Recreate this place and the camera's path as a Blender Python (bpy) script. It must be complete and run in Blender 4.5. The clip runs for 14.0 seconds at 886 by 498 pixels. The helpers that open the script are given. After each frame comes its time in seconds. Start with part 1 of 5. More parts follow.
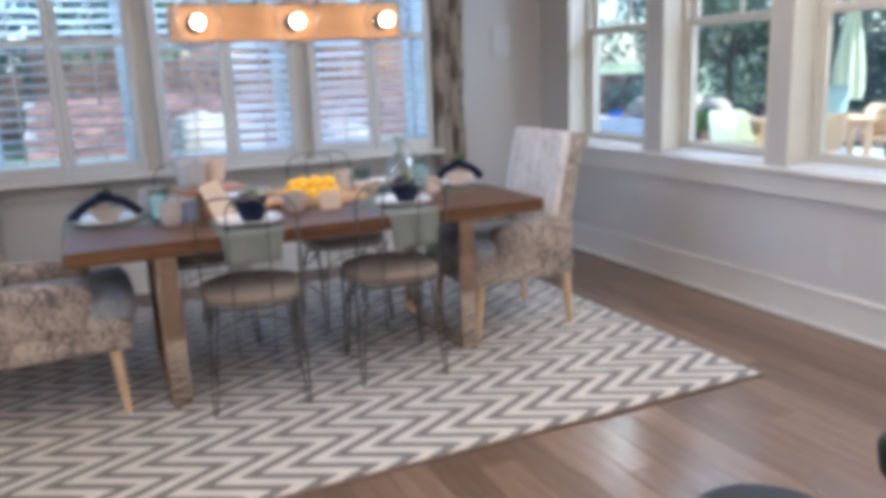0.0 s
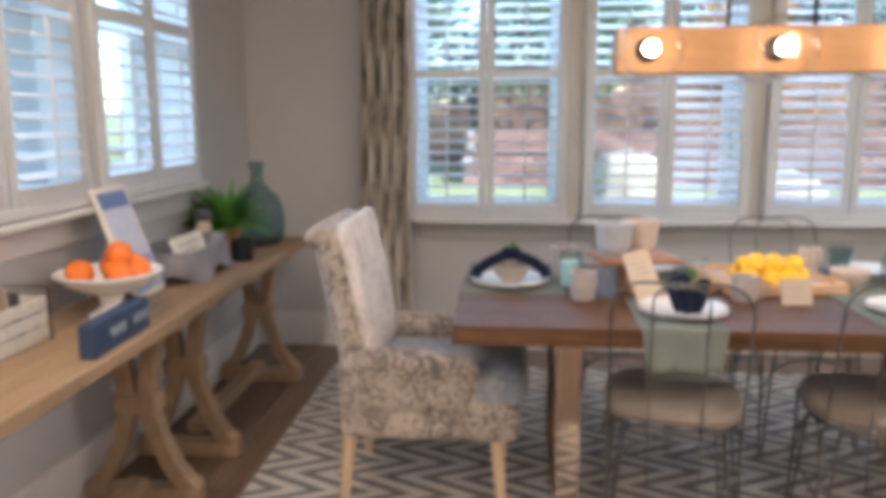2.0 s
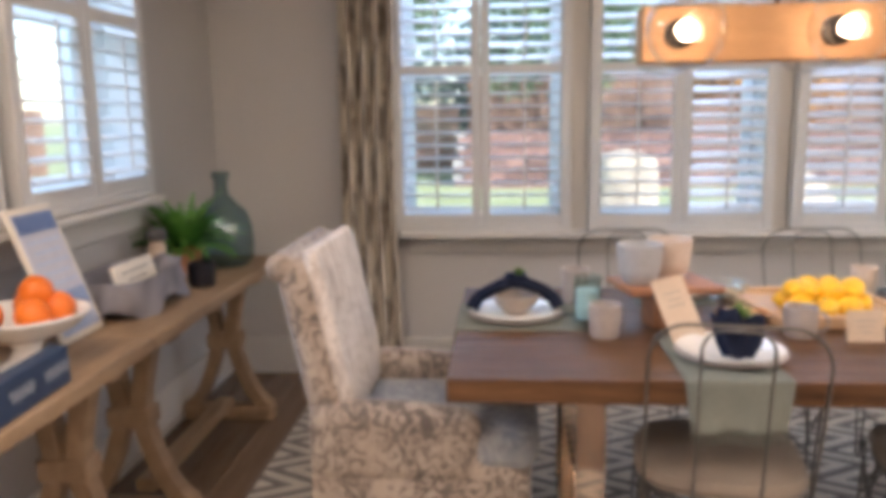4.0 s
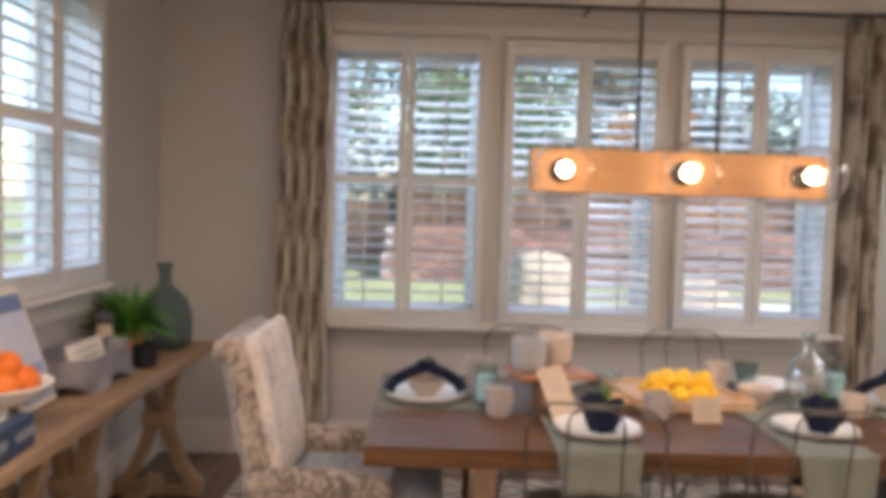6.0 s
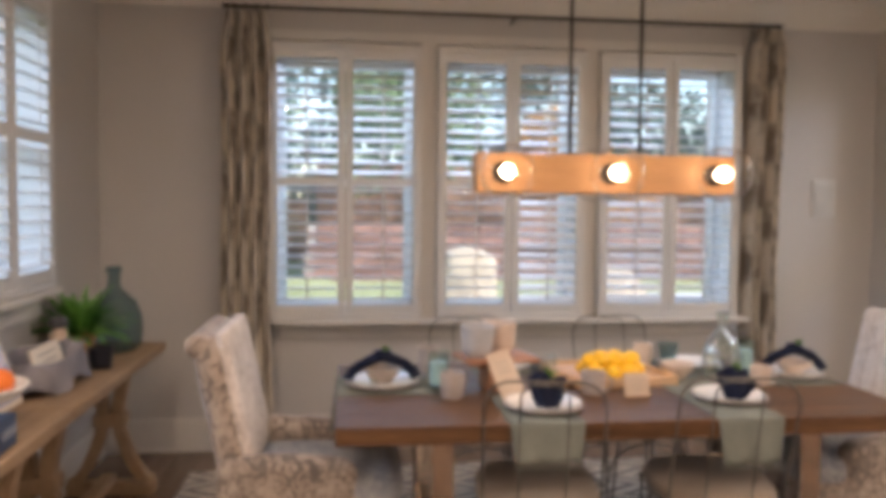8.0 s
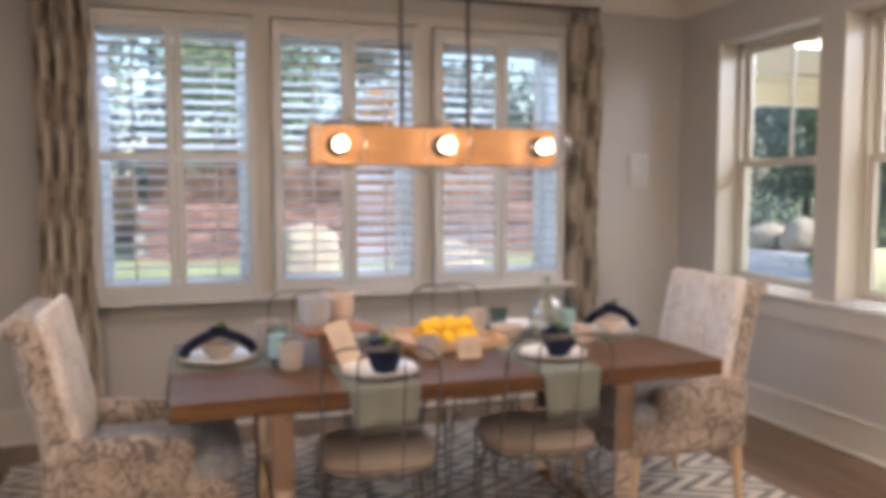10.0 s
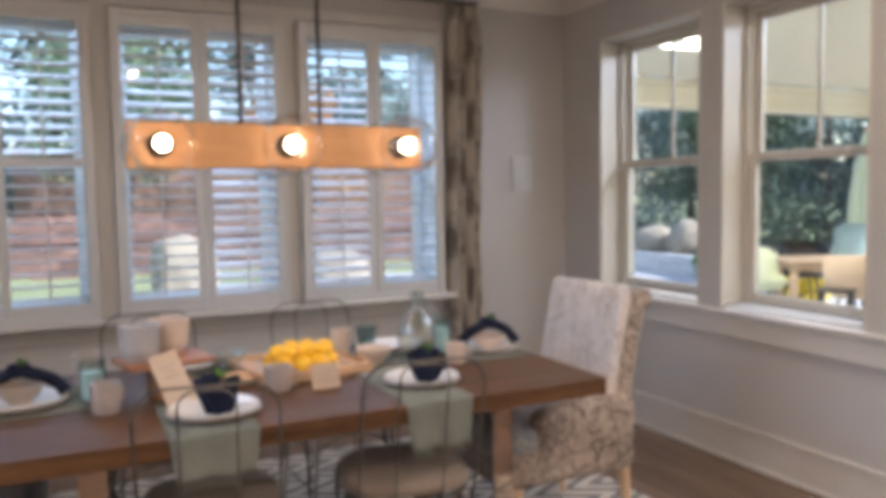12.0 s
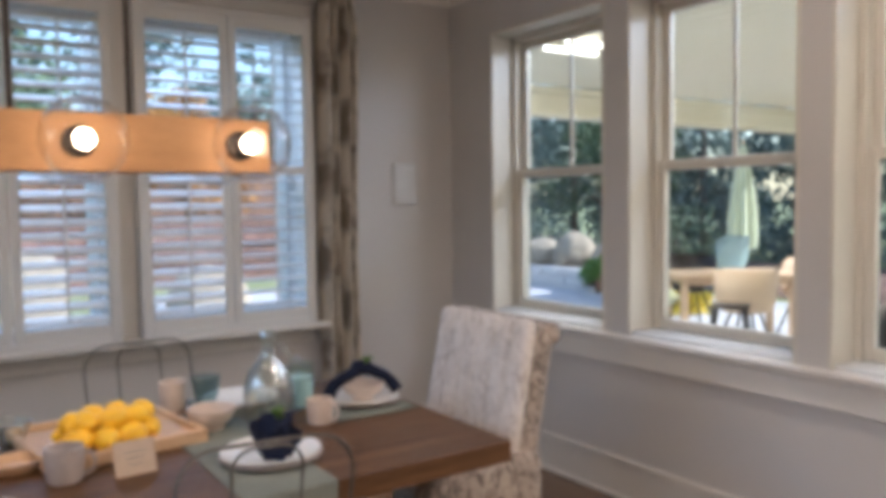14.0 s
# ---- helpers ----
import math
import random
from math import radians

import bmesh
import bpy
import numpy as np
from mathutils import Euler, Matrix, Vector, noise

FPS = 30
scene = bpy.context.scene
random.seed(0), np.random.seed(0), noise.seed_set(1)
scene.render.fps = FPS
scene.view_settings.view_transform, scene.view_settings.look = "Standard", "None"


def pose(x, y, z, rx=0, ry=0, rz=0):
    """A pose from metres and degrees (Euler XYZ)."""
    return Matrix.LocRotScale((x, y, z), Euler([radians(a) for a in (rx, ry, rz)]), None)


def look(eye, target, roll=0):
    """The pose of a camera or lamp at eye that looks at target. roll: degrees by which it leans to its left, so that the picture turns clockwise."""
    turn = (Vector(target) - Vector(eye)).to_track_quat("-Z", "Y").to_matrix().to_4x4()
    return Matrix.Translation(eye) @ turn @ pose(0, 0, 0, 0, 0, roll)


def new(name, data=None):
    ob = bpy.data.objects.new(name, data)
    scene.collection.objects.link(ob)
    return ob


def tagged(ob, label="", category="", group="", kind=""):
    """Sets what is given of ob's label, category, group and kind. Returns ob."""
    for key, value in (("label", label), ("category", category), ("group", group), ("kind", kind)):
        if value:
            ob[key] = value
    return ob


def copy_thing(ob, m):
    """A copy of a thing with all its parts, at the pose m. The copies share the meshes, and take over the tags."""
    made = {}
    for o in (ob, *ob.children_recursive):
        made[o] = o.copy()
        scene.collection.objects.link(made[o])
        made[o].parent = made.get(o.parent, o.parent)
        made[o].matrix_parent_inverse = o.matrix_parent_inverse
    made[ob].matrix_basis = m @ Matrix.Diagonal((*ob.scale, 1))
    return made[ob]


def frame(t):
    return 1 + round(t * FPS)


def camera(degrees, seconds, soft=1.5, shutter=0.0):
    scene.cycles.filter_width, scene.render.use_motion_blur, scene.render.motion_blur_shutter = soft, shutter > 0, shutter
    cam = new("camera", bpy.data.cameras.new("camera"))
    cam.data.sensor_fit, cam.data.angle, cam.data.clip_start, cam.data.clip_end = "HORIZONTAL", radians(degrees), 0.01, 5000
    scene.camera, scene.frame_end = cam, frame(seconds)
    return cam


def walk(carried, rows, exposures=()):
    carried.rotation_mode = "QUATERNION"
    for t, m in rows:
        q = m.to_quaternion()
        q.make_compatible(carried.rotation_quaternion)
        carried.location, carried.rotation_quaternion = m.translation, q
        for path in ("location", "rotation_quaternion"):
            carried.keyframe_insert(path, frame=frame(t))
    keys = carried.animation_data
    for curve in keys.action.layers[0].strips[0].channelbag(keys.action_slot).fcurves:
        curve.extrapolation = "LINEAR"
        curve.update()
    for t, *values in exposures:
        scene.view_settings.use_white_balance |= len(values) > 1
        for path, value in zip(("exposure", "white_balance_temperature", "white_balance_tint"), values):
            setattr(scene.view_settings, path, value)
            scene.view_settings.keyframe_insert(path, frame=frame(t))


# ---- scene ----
cam = camera(58.9, 14.0, soft=6.2)
PATH = [
    (0, (0.421, 0.156, 1.429), (1.223, 1.932, 0.983), -2.3),
    (0.5, (0.423, 0.41, 1.435), (0.905, 2.307, 1.023), -2.1),
    (0.7, (0.418, 0.504, 1.441), (0.821, 2.423, 1.046), -2.2),
    (1, (0.409, 0.64, 1.425), (0.707, 2.583, 1.057), -2.0),
    (1.5, (0.473, 0.868, 1.444), (0.529, 2.837, 1.099), -0.9),
    (2, (0.486, 1.021, 1.452), (0.312, 2.985, 1.113), -0.2),
    (2.2, (0.468, 1.079, 1.446), (0.217, 3.035, 1.11), -0.3),
    (4.3, (0.443, 1.532, 1.448), (0.324, 3.501, 1.115), -0.7),
    (4.5, (0.443, 1.494, 1.454), (0.349, 3.465, 1.126), -0.5),
    (5, (0.409, 1.357, 1.479), (0.406, 3.338, 1.202), 0.3),
    (5.5, (0.426, 1.22, 1.511), (0.472, 3.214, 1.363), 1.4),
    (6, (0.488, 1.062, 1.516), (0.52, 3.059, 1.416), 1.6),
    (6.5, (0.46, 0.966, 1.528), (0.493, 2.965, 1.456), 0.9),
    (7, (0.384, 0.902, 1.526), (0.47, 2.899, 1.456), 0.3),
    (9.3, (0.33, 0.791, 1.515), (0.807, 2.728, 1.362), 0.3),
    (9.5, (0.345, 0.782, 1.502), (0.859, 2.709, 1.355), -0.1),
    (10, (0.36, 0.764, 1.503), (0.988, 2.656, 1.344), -0.1),
    (10.5, (0.391, 0.791, 1.499), (1.118, 2.647, 1.339), -0.2),
    (11, (0.463, 0.876, 1.503), (1.27, 2.699, 1.344), -0.3),
    (11.5, (0.576, 0.981, 1.504), (1.429, 2.784, 1.353), -0.5),
    (12, (0.649, 1.064, 1.492), (1.512, 2.862, 1.349), -0.9),
    (12.5, (0.69, 1.228, 1.492), (1.559, 3.025, 1.357), -1.1),
    (13, (0.717, 1.39, 1.492), (1.615, 3.173, 1.365), -1.3),
    (13.5, (0.805, 1.512, 1.486), (1.769, 3.261, 1.365), -1.3),
    (14, (1.01, 1.628, 1.495), (2.126, 3.283, 1.377), -0.8),
]
walk(cam, [(t, look(eye, target, roll)) for t, eye, target, roll in PATH], [(0.0, 1.5, 4850, 11), (1.0, 1.6, 5180, 11), (2.2, 1.64, 5420, 12), (5.0, 1.5, 5950, 18), (7.0, 1.3, 6150, 19), (9.5, 1.46, 6100, 19), (10.5, 1.3, 5850, 18), (12.5, 1.18, 5580, 16), (14.0, 1.04, 5480, 14.5)])

# ---- world, sun, lamps ----
world = bpy.data.worlds.new("world")
scene.world = world
world.use_nodes = True
wn = world.node_tree
sky = wn.nodes.new("ShaderNodeTexSky")
sky.sky_type = 'NISHITA'
sky.sun_disc = False
sky.sun_elevation = radians(36.6)
sky.sun_rotation = radians(128.7)
sky.air_density = 1.2
wn.links.new(sky.outputs[0], wn.nodes["Background"].inputs[0])
wn.nodes["Background"].inputs[1].default_value = 0.15
SUN_POWER, CAN_POWER, BULB_POWER = 4.0, 7.4, 0.2
sun = new("sun", bpy.data.lights.new("sun", 'SUN'))
sun.data.energy, sun.data.angle, sun.data.color = SUN_POWER, radians(0.5), (1.0, 0.93, 0.84)
sun.matrix_world = look((10, -8, 9.5), (0, 0, 0))


def sky_panel(eye, target, sx, sy, power, colour):
    """Area lamp outside a window, under the eaves, for the sky's light."""
    la = new("sky_light", bpy.data.lights.new("sky_light", 'AREA'))
    la.data.shape, la.data.size, la.data.size_y, la.data.energy, la.data.color = 'RECTANGLE', sx, sy, power, colour
    la.matrix_world = look(eye, target)


sky_panel((-4.0, 3.8, 3.3), (1.2, 3.8, 0.6), 3.0, 1.1, 130, (0.66, 0.83, 1.0))
sky_panel((1.37, 6.95, 3.05), (1.37, 5.0, 1.4), 3.2, 0.7, 43, (0.6, 0.78, 1.0))
sky_panel((5.1, 3.9, 2.75), (-1.0, 3.6, 0.2), 2.8, 0.6, 34, (0.88, 0.93, 1.0))

# ---- plan, in metres ----
XL, XR, YF, YB, ZC = -1.15, 3.905, 5.813, -2.6, 2.9
WALL_T = 0.18
rnd = random.Random(4)


# ---- materials ----
def material(name, c1, c2, scale=6.0, rough=0.5, metal=0.0, bump=0.15, stretch=(1, 1, 1), fine=60.0, spec=0.5, per_object=0.0, sheen=0.0):
    """Two colours mixed by a broad and a fine noise, with bump."""
    m = bpy.data.materials.new(name)
    m.use_nodes = True
    nt = m.node_tree
    b = nt.nodes["Principled BSDF"]
    co = nt.nodes.new("ShaderNodeTexCoord")
    mp = nt.nodes.new("ShaderNodeMapping")
    mp.inputs["Scale"].default_value = stretch
    nt.links.new(co.outputs["Object"], mp.inputs[0])
    n1, n2 = nt.nodes.new("ShaderNodeTexNoise"), nt.nodes.new("ShaderNodeTexNoise")
    n1.inputs["Scale"].default_value, n2.inputs["Scale"].default_value = scale, fine
    n1.inputs["Detail"].default_value, n2.inputs["Detail"].default_value = 4, 3
    for n in (n1, n2):
        nt.links.new(mp.outputs[0], n.inputs["Vector"])
    add = nt.nodes.new("ShaderNodeMath")
    add.operation = 'MULTIPLY_ADD'
    nt.links.new(n1.outputs[0], add.inputs[0])
    add.inputs[1].default_value = 0.6
    half = nt.nodes.new("ShaderNodeMath")
    half.operation = 'MULTIPLY'
    half.inputs[1].default_value = 0.4
    nt.links.new(n2.outputs[0], half.inputs[0])
    nt.links.new(half.outputs[0], add.inputs[2])
    ramp = nt.nodes.new("ShaderNodeValToRGB")
    ramp.color_ramp.elements[0].position, ramp.color_ramp.elements[1].position = 0.32, 0.68
    ramp.color_ramp.elements[0].color, ramp.color_ramp.elements[1].color = (*c1, 1), (*c2, 1)
    nt.links.new(add.outputs[0], ramp.inputs[0])
    colour = ramp.outputs[0]
    if per_object:
        info = nt.nodes.new("ShaderNodeObjectInfo")
        rng = nt.nodes.new("ShaderNodeMapRange")
        rng.inputs[3].default_value, rng.inputs[4].default_value = 1 - per_object, 1 + per_object
        nt.links.new(info.outputs["Random"], rng.inputs[0])
        hsv = nt.nodes.new("ShaderNodeHueSaturation")
        nt.links.new(rng.outputs[0], hsv.inputs["Value"])
        nt.links.new(colour, hsv.inputs["Color"])
        colour = hsv.outputs[0]
    nt.links.new(colour, b.inputs["Base Color"])
    b.inputs["Roughness"].default_value, b.inputs["Metallic"].default_value = rough, metal
    b.inputs["Specular IOR Level"].default_value = spec
    if sheen:
        b.inputs["Sheen Weight"].default_value = sheen
    if bump:
        bp = nt.nodes.new("ShaderNodeBump")
        bp.inputs["Strength"].default_value, bp.inputs["Distance"].default_value = bump, 0.004
        nt.links.new(n2.outputs[0], bp.inputs["Height"])
        nt.links.new(bp.outputs[0], b.inputs["Normal"])
    return m


def pane_glass(name, tint, edge=0.35, base=0.03, power=4.0):
    """Thin clear pane: mostly see-through with a weak gloss."""
    m = bpy.data.materials.new(name)
    m.use_nodes = True
    nt = m.node_tree
    nt.nodes.remove(nt.nodes["Principled BSDF"])
    tr, gl, mx = nt.nodes.new("ShaderNodeBsdfTransparent"), nt.nodes.new("ShaderNodeBsdfGlossy"), nt.nodes.new("ShaderNodeMixShader")
    tr.inputs[0].default_value = (*tint, 1)
    gl.inputs["Roughness"].default_value = 0.02
    fr = nt.nodes.new("ShaderNodeLayerWeight")
    gloss = node_math(nt, 'MULTIPLY_ADD', node_math(nt, 'POWER', fr.outputs["Facing"], power), edge, base)
    nt.links.new(gloss, mx.inputs[0])
    nt.links.new(tr.outputs[0], mx.inputs[1])
    nt.links.new(gl.outputs[0], mx.inputs[2])
    nt.links.new(mx.outputs[0], nt.nodes["Material Output"].inputs[0])
    return m


def glow(name, colour, power):
    m = bpy.data.materials.new(name)
    m.use_nodes = True
    b = m.node_tree.nodes["Principled BSDF"]
    b.inputs["Emission Color"].default_value = (*colour, 1)
    b.inputs["Emission Strength"].default_value = power
    return m


def node_math(nt, op, a, b=None, c=None):
    n = nt.nodes.new("ShaderNodeMath")
    n.operation = op
    for k, v in enumerate((a, b, c)):
        if v is None:
            continue
        if isinstance(v, (int, float)):
            n.inputs[k].default_value = v
        else:
            nt.links.new(v, n.inputs[k])
    return n.outputs[0]


def rug_material():
    """Woven chevron: grey and cream zigzag bands."""
    m = material("woven_chevron_wool", (0.5, 0.44, 0.37), (0.64, 0.58, 0.5), 9, 0.95, bump=0.6, fine=220, sheen=0.2)
    nt = m.node_tree
    b = nt.nodes["Principled BSDF"]
    light = b.inputs["Base Color"].links[0].from_socket
    co = nt.nodes.new("ShaderNodeTexCoord")
    wob = nt.nodes.new("ShaderNodeTexNoise")
    wob.inputs["Scale"].default_value = 30
    sep = nt.nodes.new("ShaderNodeSeparateXYZ")
    nt.links.new(co.outputs["Object"], sep.inputs[0])
    nt.links.new(co.outputs["Object"], wob.inputs["Vector"])
    fy = node_math(nt, 'FRACT', node_math(nt, 'ADD', node_math(nt, 'DIVIDE', sep.outputs[1], 0.28), 0.214))
    tri = node_math(nt, 'ABSOLUTE', node_math(nt, 'SUBTRACT', fy, 0.5))
    v = node_math(nt, 'MULTIPLY_ADD', tri, 0.52, sep.outputs[0])
    v = node_math(nt, 'MULTIPLY_ADD', wob.outputs[0], 0.006, v)
    band = node_math(nt, 'FRACT', node_math(nt, 'SUBTRACT', node_math(nt, 'DIVIDE', v, 0.167), 0.27))
    up = nt.nodes.new("ShaderNodeMapRange")
    up.inputs[1].default_value, up.inputs[2].default_value = 0.5, 0.54
    nt.links.new(node_math(nt, 'PINGPONG', node_math(nt, 'MULTIPLY', band, 2.0), 1.0), up.inputs[0])
    mix = nt.nodes.new("ShaderNodeMix")
    mix.data_type = 'RGBA'
    nt.links.new(up.outputs[0], mix.inputs[0])
    nt.links.new(light, mix.inputs[6])
    grey = nt.nodes.new("ShaderNodeMix")
    grey.data_type = 'RGBA'
    grey.inputs[6].default_value, grey.inputs[7].default_value = (0.1, 0.088, 0.08, 1), (0.19, 0.17, 0.15, 1)
    nt.links.new(wob.outputs[0], grey.inputs[0])
    nt.links.new(grey.outputs[2], mix.inputs[7])
    nt.links.new(mix.outputs[2], b.inputs["Base Color"])
    return m


def print_material(name, ground1, ground2, ink, scale, cover, stretch=(1, 1, 1), rough=0.9):
    """Printed cloth: broken strokes of ink on a pale ground."""
    m = material(name, ground1, ground2, 5, rough, bump=0.35, fine=150, sheen=0.15)
    nt = m.node_tree
    b = nt.nodes["Principled BSDF"]
    base = b.inputs["Base Color"].links[0].from_socket
    co, mp = nt.nodes.new("ShaderNodeTexCoord"), nt.nodes.new("ShaderNodeMapping")
    mp.inputs["Scale"].default_value = stretch
    nt.links.new(co.outputs["Object"], mp.inputs[0])
    n = nt.nodes.new("ShaderNodeTexNoise")
    n.inputs["Scale"].default_value, n.inputs["Detail"].default_value, n.inputs["Roughness"].default_value, n.inputs["Distortion"].default_value = scale, 5, 0.66, 2.2
    nt.links.new(mp.outputs[0], n.inputs["Vector"])
    big = nt.nodes.new("ShaderNodeTexNoise")
    big.inputs["Scale"].default_value = scale * 0.35
    nt.links.new(mp.outputs[0], big.inputs["Vector"])
    both = node_math(nt, 'MULTIPLY_ADD', big.outputs[0], 0.22, node_math(nt, 'MULTIPLY', n.outputs[0], 0.78))
    rng = nt.nodes.new("ShaderNodeMapRange")
    rng.inputs[1].default_value, rng.inputs[2].default_value = cover - 0.03, cover + 0.07
    nt.links.new(both, rng.inputs[0])
    mix = nt.nodes.new("ShaderNodeMix")
    mix.data_type = 'RGBA'
    nt.links.new(rng.outputs[0], mix.inputs[0])
    nt.links.new(base, mix.inputs[6])
    mix.inputs[7].default_value = (*ink, 1)
    nt.links.new(mix.outputs[2], b.inputs["Base Color"])
    return m


def block_cloth():
    """Ikat cloth: staggered cream and taupe blocks with feathered edges, laid out along the unfolded cloth."""
    m = material("ikat_curtain_cloth", (0.56, 0.5, 0.41), (0.72, 0.66, 0.56), 7, 0.9, bump=0.35, fine=150, sheen=0.15)
    nt = m.node_tree
    b = nt.nodes["Principled BSDF"]
    base = b.inputs["Base Color"].links[0].from_socket
    uv, sep, wob = nt.nodes.new("ShaderNodeUVMap"), nt.nodes.new("ShaderNodeSeparateXYZ"), nt.nodes.new("ShaderNodeTexNoise")
    wob.inputs["Scale"].default_value, wob.inputs["Detail"].default_value = 9, 5
    nt.links.new(uv.outputs[0], sep.inputs[0])
    nt.links.new(uv.outputs[0], wob.inputs["Vector"])
    jig = node_math(nt, 'SUBTRACT', wob.outputs[0], 0.5)
    cu = node_math(nt, 'MULTIPLY_ADD', jig, 1.5, node_math(nt, 'DIVIDE', sep.outputs[0], 0.12))
    cz = node_math(nt, 'MULTIPLY_ADD', jig, 1.7, node_math(nt, 'DIVIDE', sep.outputs[1], 0.26))
    su = node_math(nt, 'SINE', node_math(nt, 'MULTIPLY', cu, math.pi))
    sz = node_math(nt, 'SINE', node_math(nt, 'MULTIPLY', cz, math.pi))
    rng = nt.nodes.new("ShaderNodeMapRange")
    rng.inputs[1].default_value, rng.inputs[2].default_value = -0.4, 0.75
    nt.links.new(node_math(nt, 'MULTIPLY', su, sz), rng.inputs[0])
    mix = nt.nodes.new("ShaderNodeMix")
    mix.data_type = 'RGBA'
    nt.links.new(rng.outputs[0], mix.inputs[0])
    nt.links.new(base, mix.inputs[6])
    mix.inputs[7].default_value = (0.2, 0.165, 0.13, 1)
    nt.links.new(mix.outputs[2], b.inputs["Base Color"])
    return m


WALL = material("painted_plaster_greige", (0.495, 0.475, 0.455), (0.535, 0.515, 0.495), 1.5, 0.75, bump=0.06, fine=180, spec=0.3)
TRIM = material("painted_trim_white", (0.62, 0.595, 0.555), (0.68, 0.655, 0.615), 3, 0.45, bump=0.04, fine=90)
SHUTTER = material("painted_shutter_white", (0.6, 0.59, 0.57), (0.66, 0.65, 0.63), 3, 0.4, bump=0.03, fine=90)
# Jambs and sills: paleness and translucency stand in for strong daylight on them.
JAMB = material("daylit_white_vinyl", (0.8, 0.8, 0.79), (0.85, 0.85, 0.84), 4, 0.4, bump=0.02)
jn = JAMB.node_tree
tl, jm = jn.nodes.new("ShaderNodeBsdfTranslucent"), jn.nodes.new("ShaderNodeMixShader")
tl.inputs[0].default_value = (0.9, 0.9, 0.89, 1)
jm.inputs[0].default_value = 0.55
jn.links.new(jn.nodes["Principled BSDF"].outputs[0], jm.inputs[1])
jn.links.new(tl.outputs[0], jm.inputs[2])
jn.links.new(jm.outputs[0], jn.nodes["Material Output"].inputs[0])
CREAM = material("cream_painted_sash", (0.54, 0.505, 0.435), (0.6, 0.565, 0.495), 3, 0.45, bump=0.04, fine=90)
CEIL = material("painted_ceiling", (0.72, 0.69, 0.63), (0.76, 0.73, 0.67), 2, 0.85, bump=0.08, fine=200)
PLANK = material("oak_floor_brown", (0.125, 0.078, 0.05), (0.215, 0.145, 0.098), 3, 0.24, bump=0.08, stretch=(9, 0.7, 9), fine=40, per_object=0.22)
SUBFLOOR = material("dark_subfloor", (0.05, 0.035, 0.025), (0.07, 0.05, 0.035), 3, 0.8)
TABLE_WOOD = material("walnut_brown_tabletop", (0.038, 0.0175, 0.0085), (0.158, 0.081, 0.037), 2.2, 0.42, bump=0.4, stretch=(0.7, 13, 13), fine=22, per_object=0.18, spec=0.24)
CONSOLE_WOOD = material("washed_pine_console", (0.24, 0.15, 0.08), (0.41, 0.28, 0.165), 2.5, 0.55, bump=0.25, stretch=(10, 0.8, 6), fine=30)
PALE_WOOD = material("pale_beech", (0.55, 0.39, 0.24), (0.68, 0.5, 0.33), 4, 0.5, bump=0.15, stretch=(8, 8, 1), fine=40)
BAR_WOOD = material("honey_wood_bar", (0.36, 0.19, 0.08), (0.5, 0.28, 0.125), 2.5, 0.5, bump=0.12, stretch=(0.8, 8, 8), fine=40)
TRAY_WOOD = material("acacia_tray", (0.52, 0.33, 0.18), (0.72, 0.49, 0.29), 3, 0.45, bump=0.15, stretch=(1, 7, 7), fine=40)
RISER_WOOD = material("reddish_riser_wood", (0.25, 0.105, 0.05), (0.42, 0.2, 0.098), 4, 0.5, bump=0.2, stretch=(1, 6, 6), fine=40)
# Silver chrome; the warm tint paints in the brown that its legs reflect.
CHROME = material("reflection_tinted_chrome", (0.54, 0.45, 0.37), (0.58, 0.49, 0.41), 2, 0.06, 1.0, bump=0.0)
WIRE = material("aged_grey_iron", (0.09, 0.084, 0.077), (0.18, 0.168, 0.152), 14, 0.42, 0.8, bump=0.3, fine=120)
BRONZE = material("dark_bronze_metal", (0.035, 0.028, 0.024), (0.06, 0.05, 0.042), 10, 0.4, 0.8, bump=0.1)
SEAT_CLOTH = material("taupe_seat_linen", (0.18, 0.143, 0.11), (0.285, 0.23, 0.18), 6, 0.95, bump=0.5, fine=260, sheen=0.2)
RUG = rug_material()
RUG_BIND = material("brown_rug_binding", (0.12, 0.08, 0.055), (0.18, 0.125, 0.085), 12, 0.95, bump=0.5, fine=200)
PRINT = print_material("taupe_print_cloth", (0.32, 0.25, 0.195), (0.53, 0.455, 0.39), (0.135, 0.112, 0.1), 24, 0.495, (1, 1, 0.75))
PRINT_PALE = print_material("pale_print_cloth", (0.64, 0.59, 0.55), (0.74, 0.69, 0.65), (0.42, 0.37, 0.34), 34, 0.51, (1, 1.4, 0.5))
CURTAIN = block_cloth()
BLUE_VELVET = print_material("slate_blue_figured_velvet", (0.16, 0.175, 0.2), (0.28, 0.29, 0.31), (0.38, 0.375, 0.375), 22, 0.5, (1, 1, 1), 0.85)
NAVY = material("navy_napkin_linen", (0.006, 0.009, 0.024), (0.018, 0.024, 0.05), 9, 0.9, bump=0.5, fine=220, spec=0.2)
MINT = material("pale_green_linen", (0.14, 0.152, 0.13), (0.225, 0.238, 0.205), 6, 0.95, bump=0.5, fine=220)
CERAMIC = material("cream_glazed_ceramic", (0.8, 0.78, 0.74), (0.87, 0.85, 0.81), 5, 0.2, bump=0.03)
STONEWARE = material("warm_stoneware", (0.56, 0.45, 0.37), (0.66, 0.55, 0.46), 8, 0.4, bump=0.1)
GREY_WARE = material("grey_stoneware", (0.36, 0.31, 0.28), (0.47, 0.41, 0.375), 8, 0.45, bump=0.1)
BLUE_WARE = material("cool_grey_stoneware", (0.37, 0.37, 0.385), (0.47, 0.465, 0.47), 8, 0.45, bump=0.1)
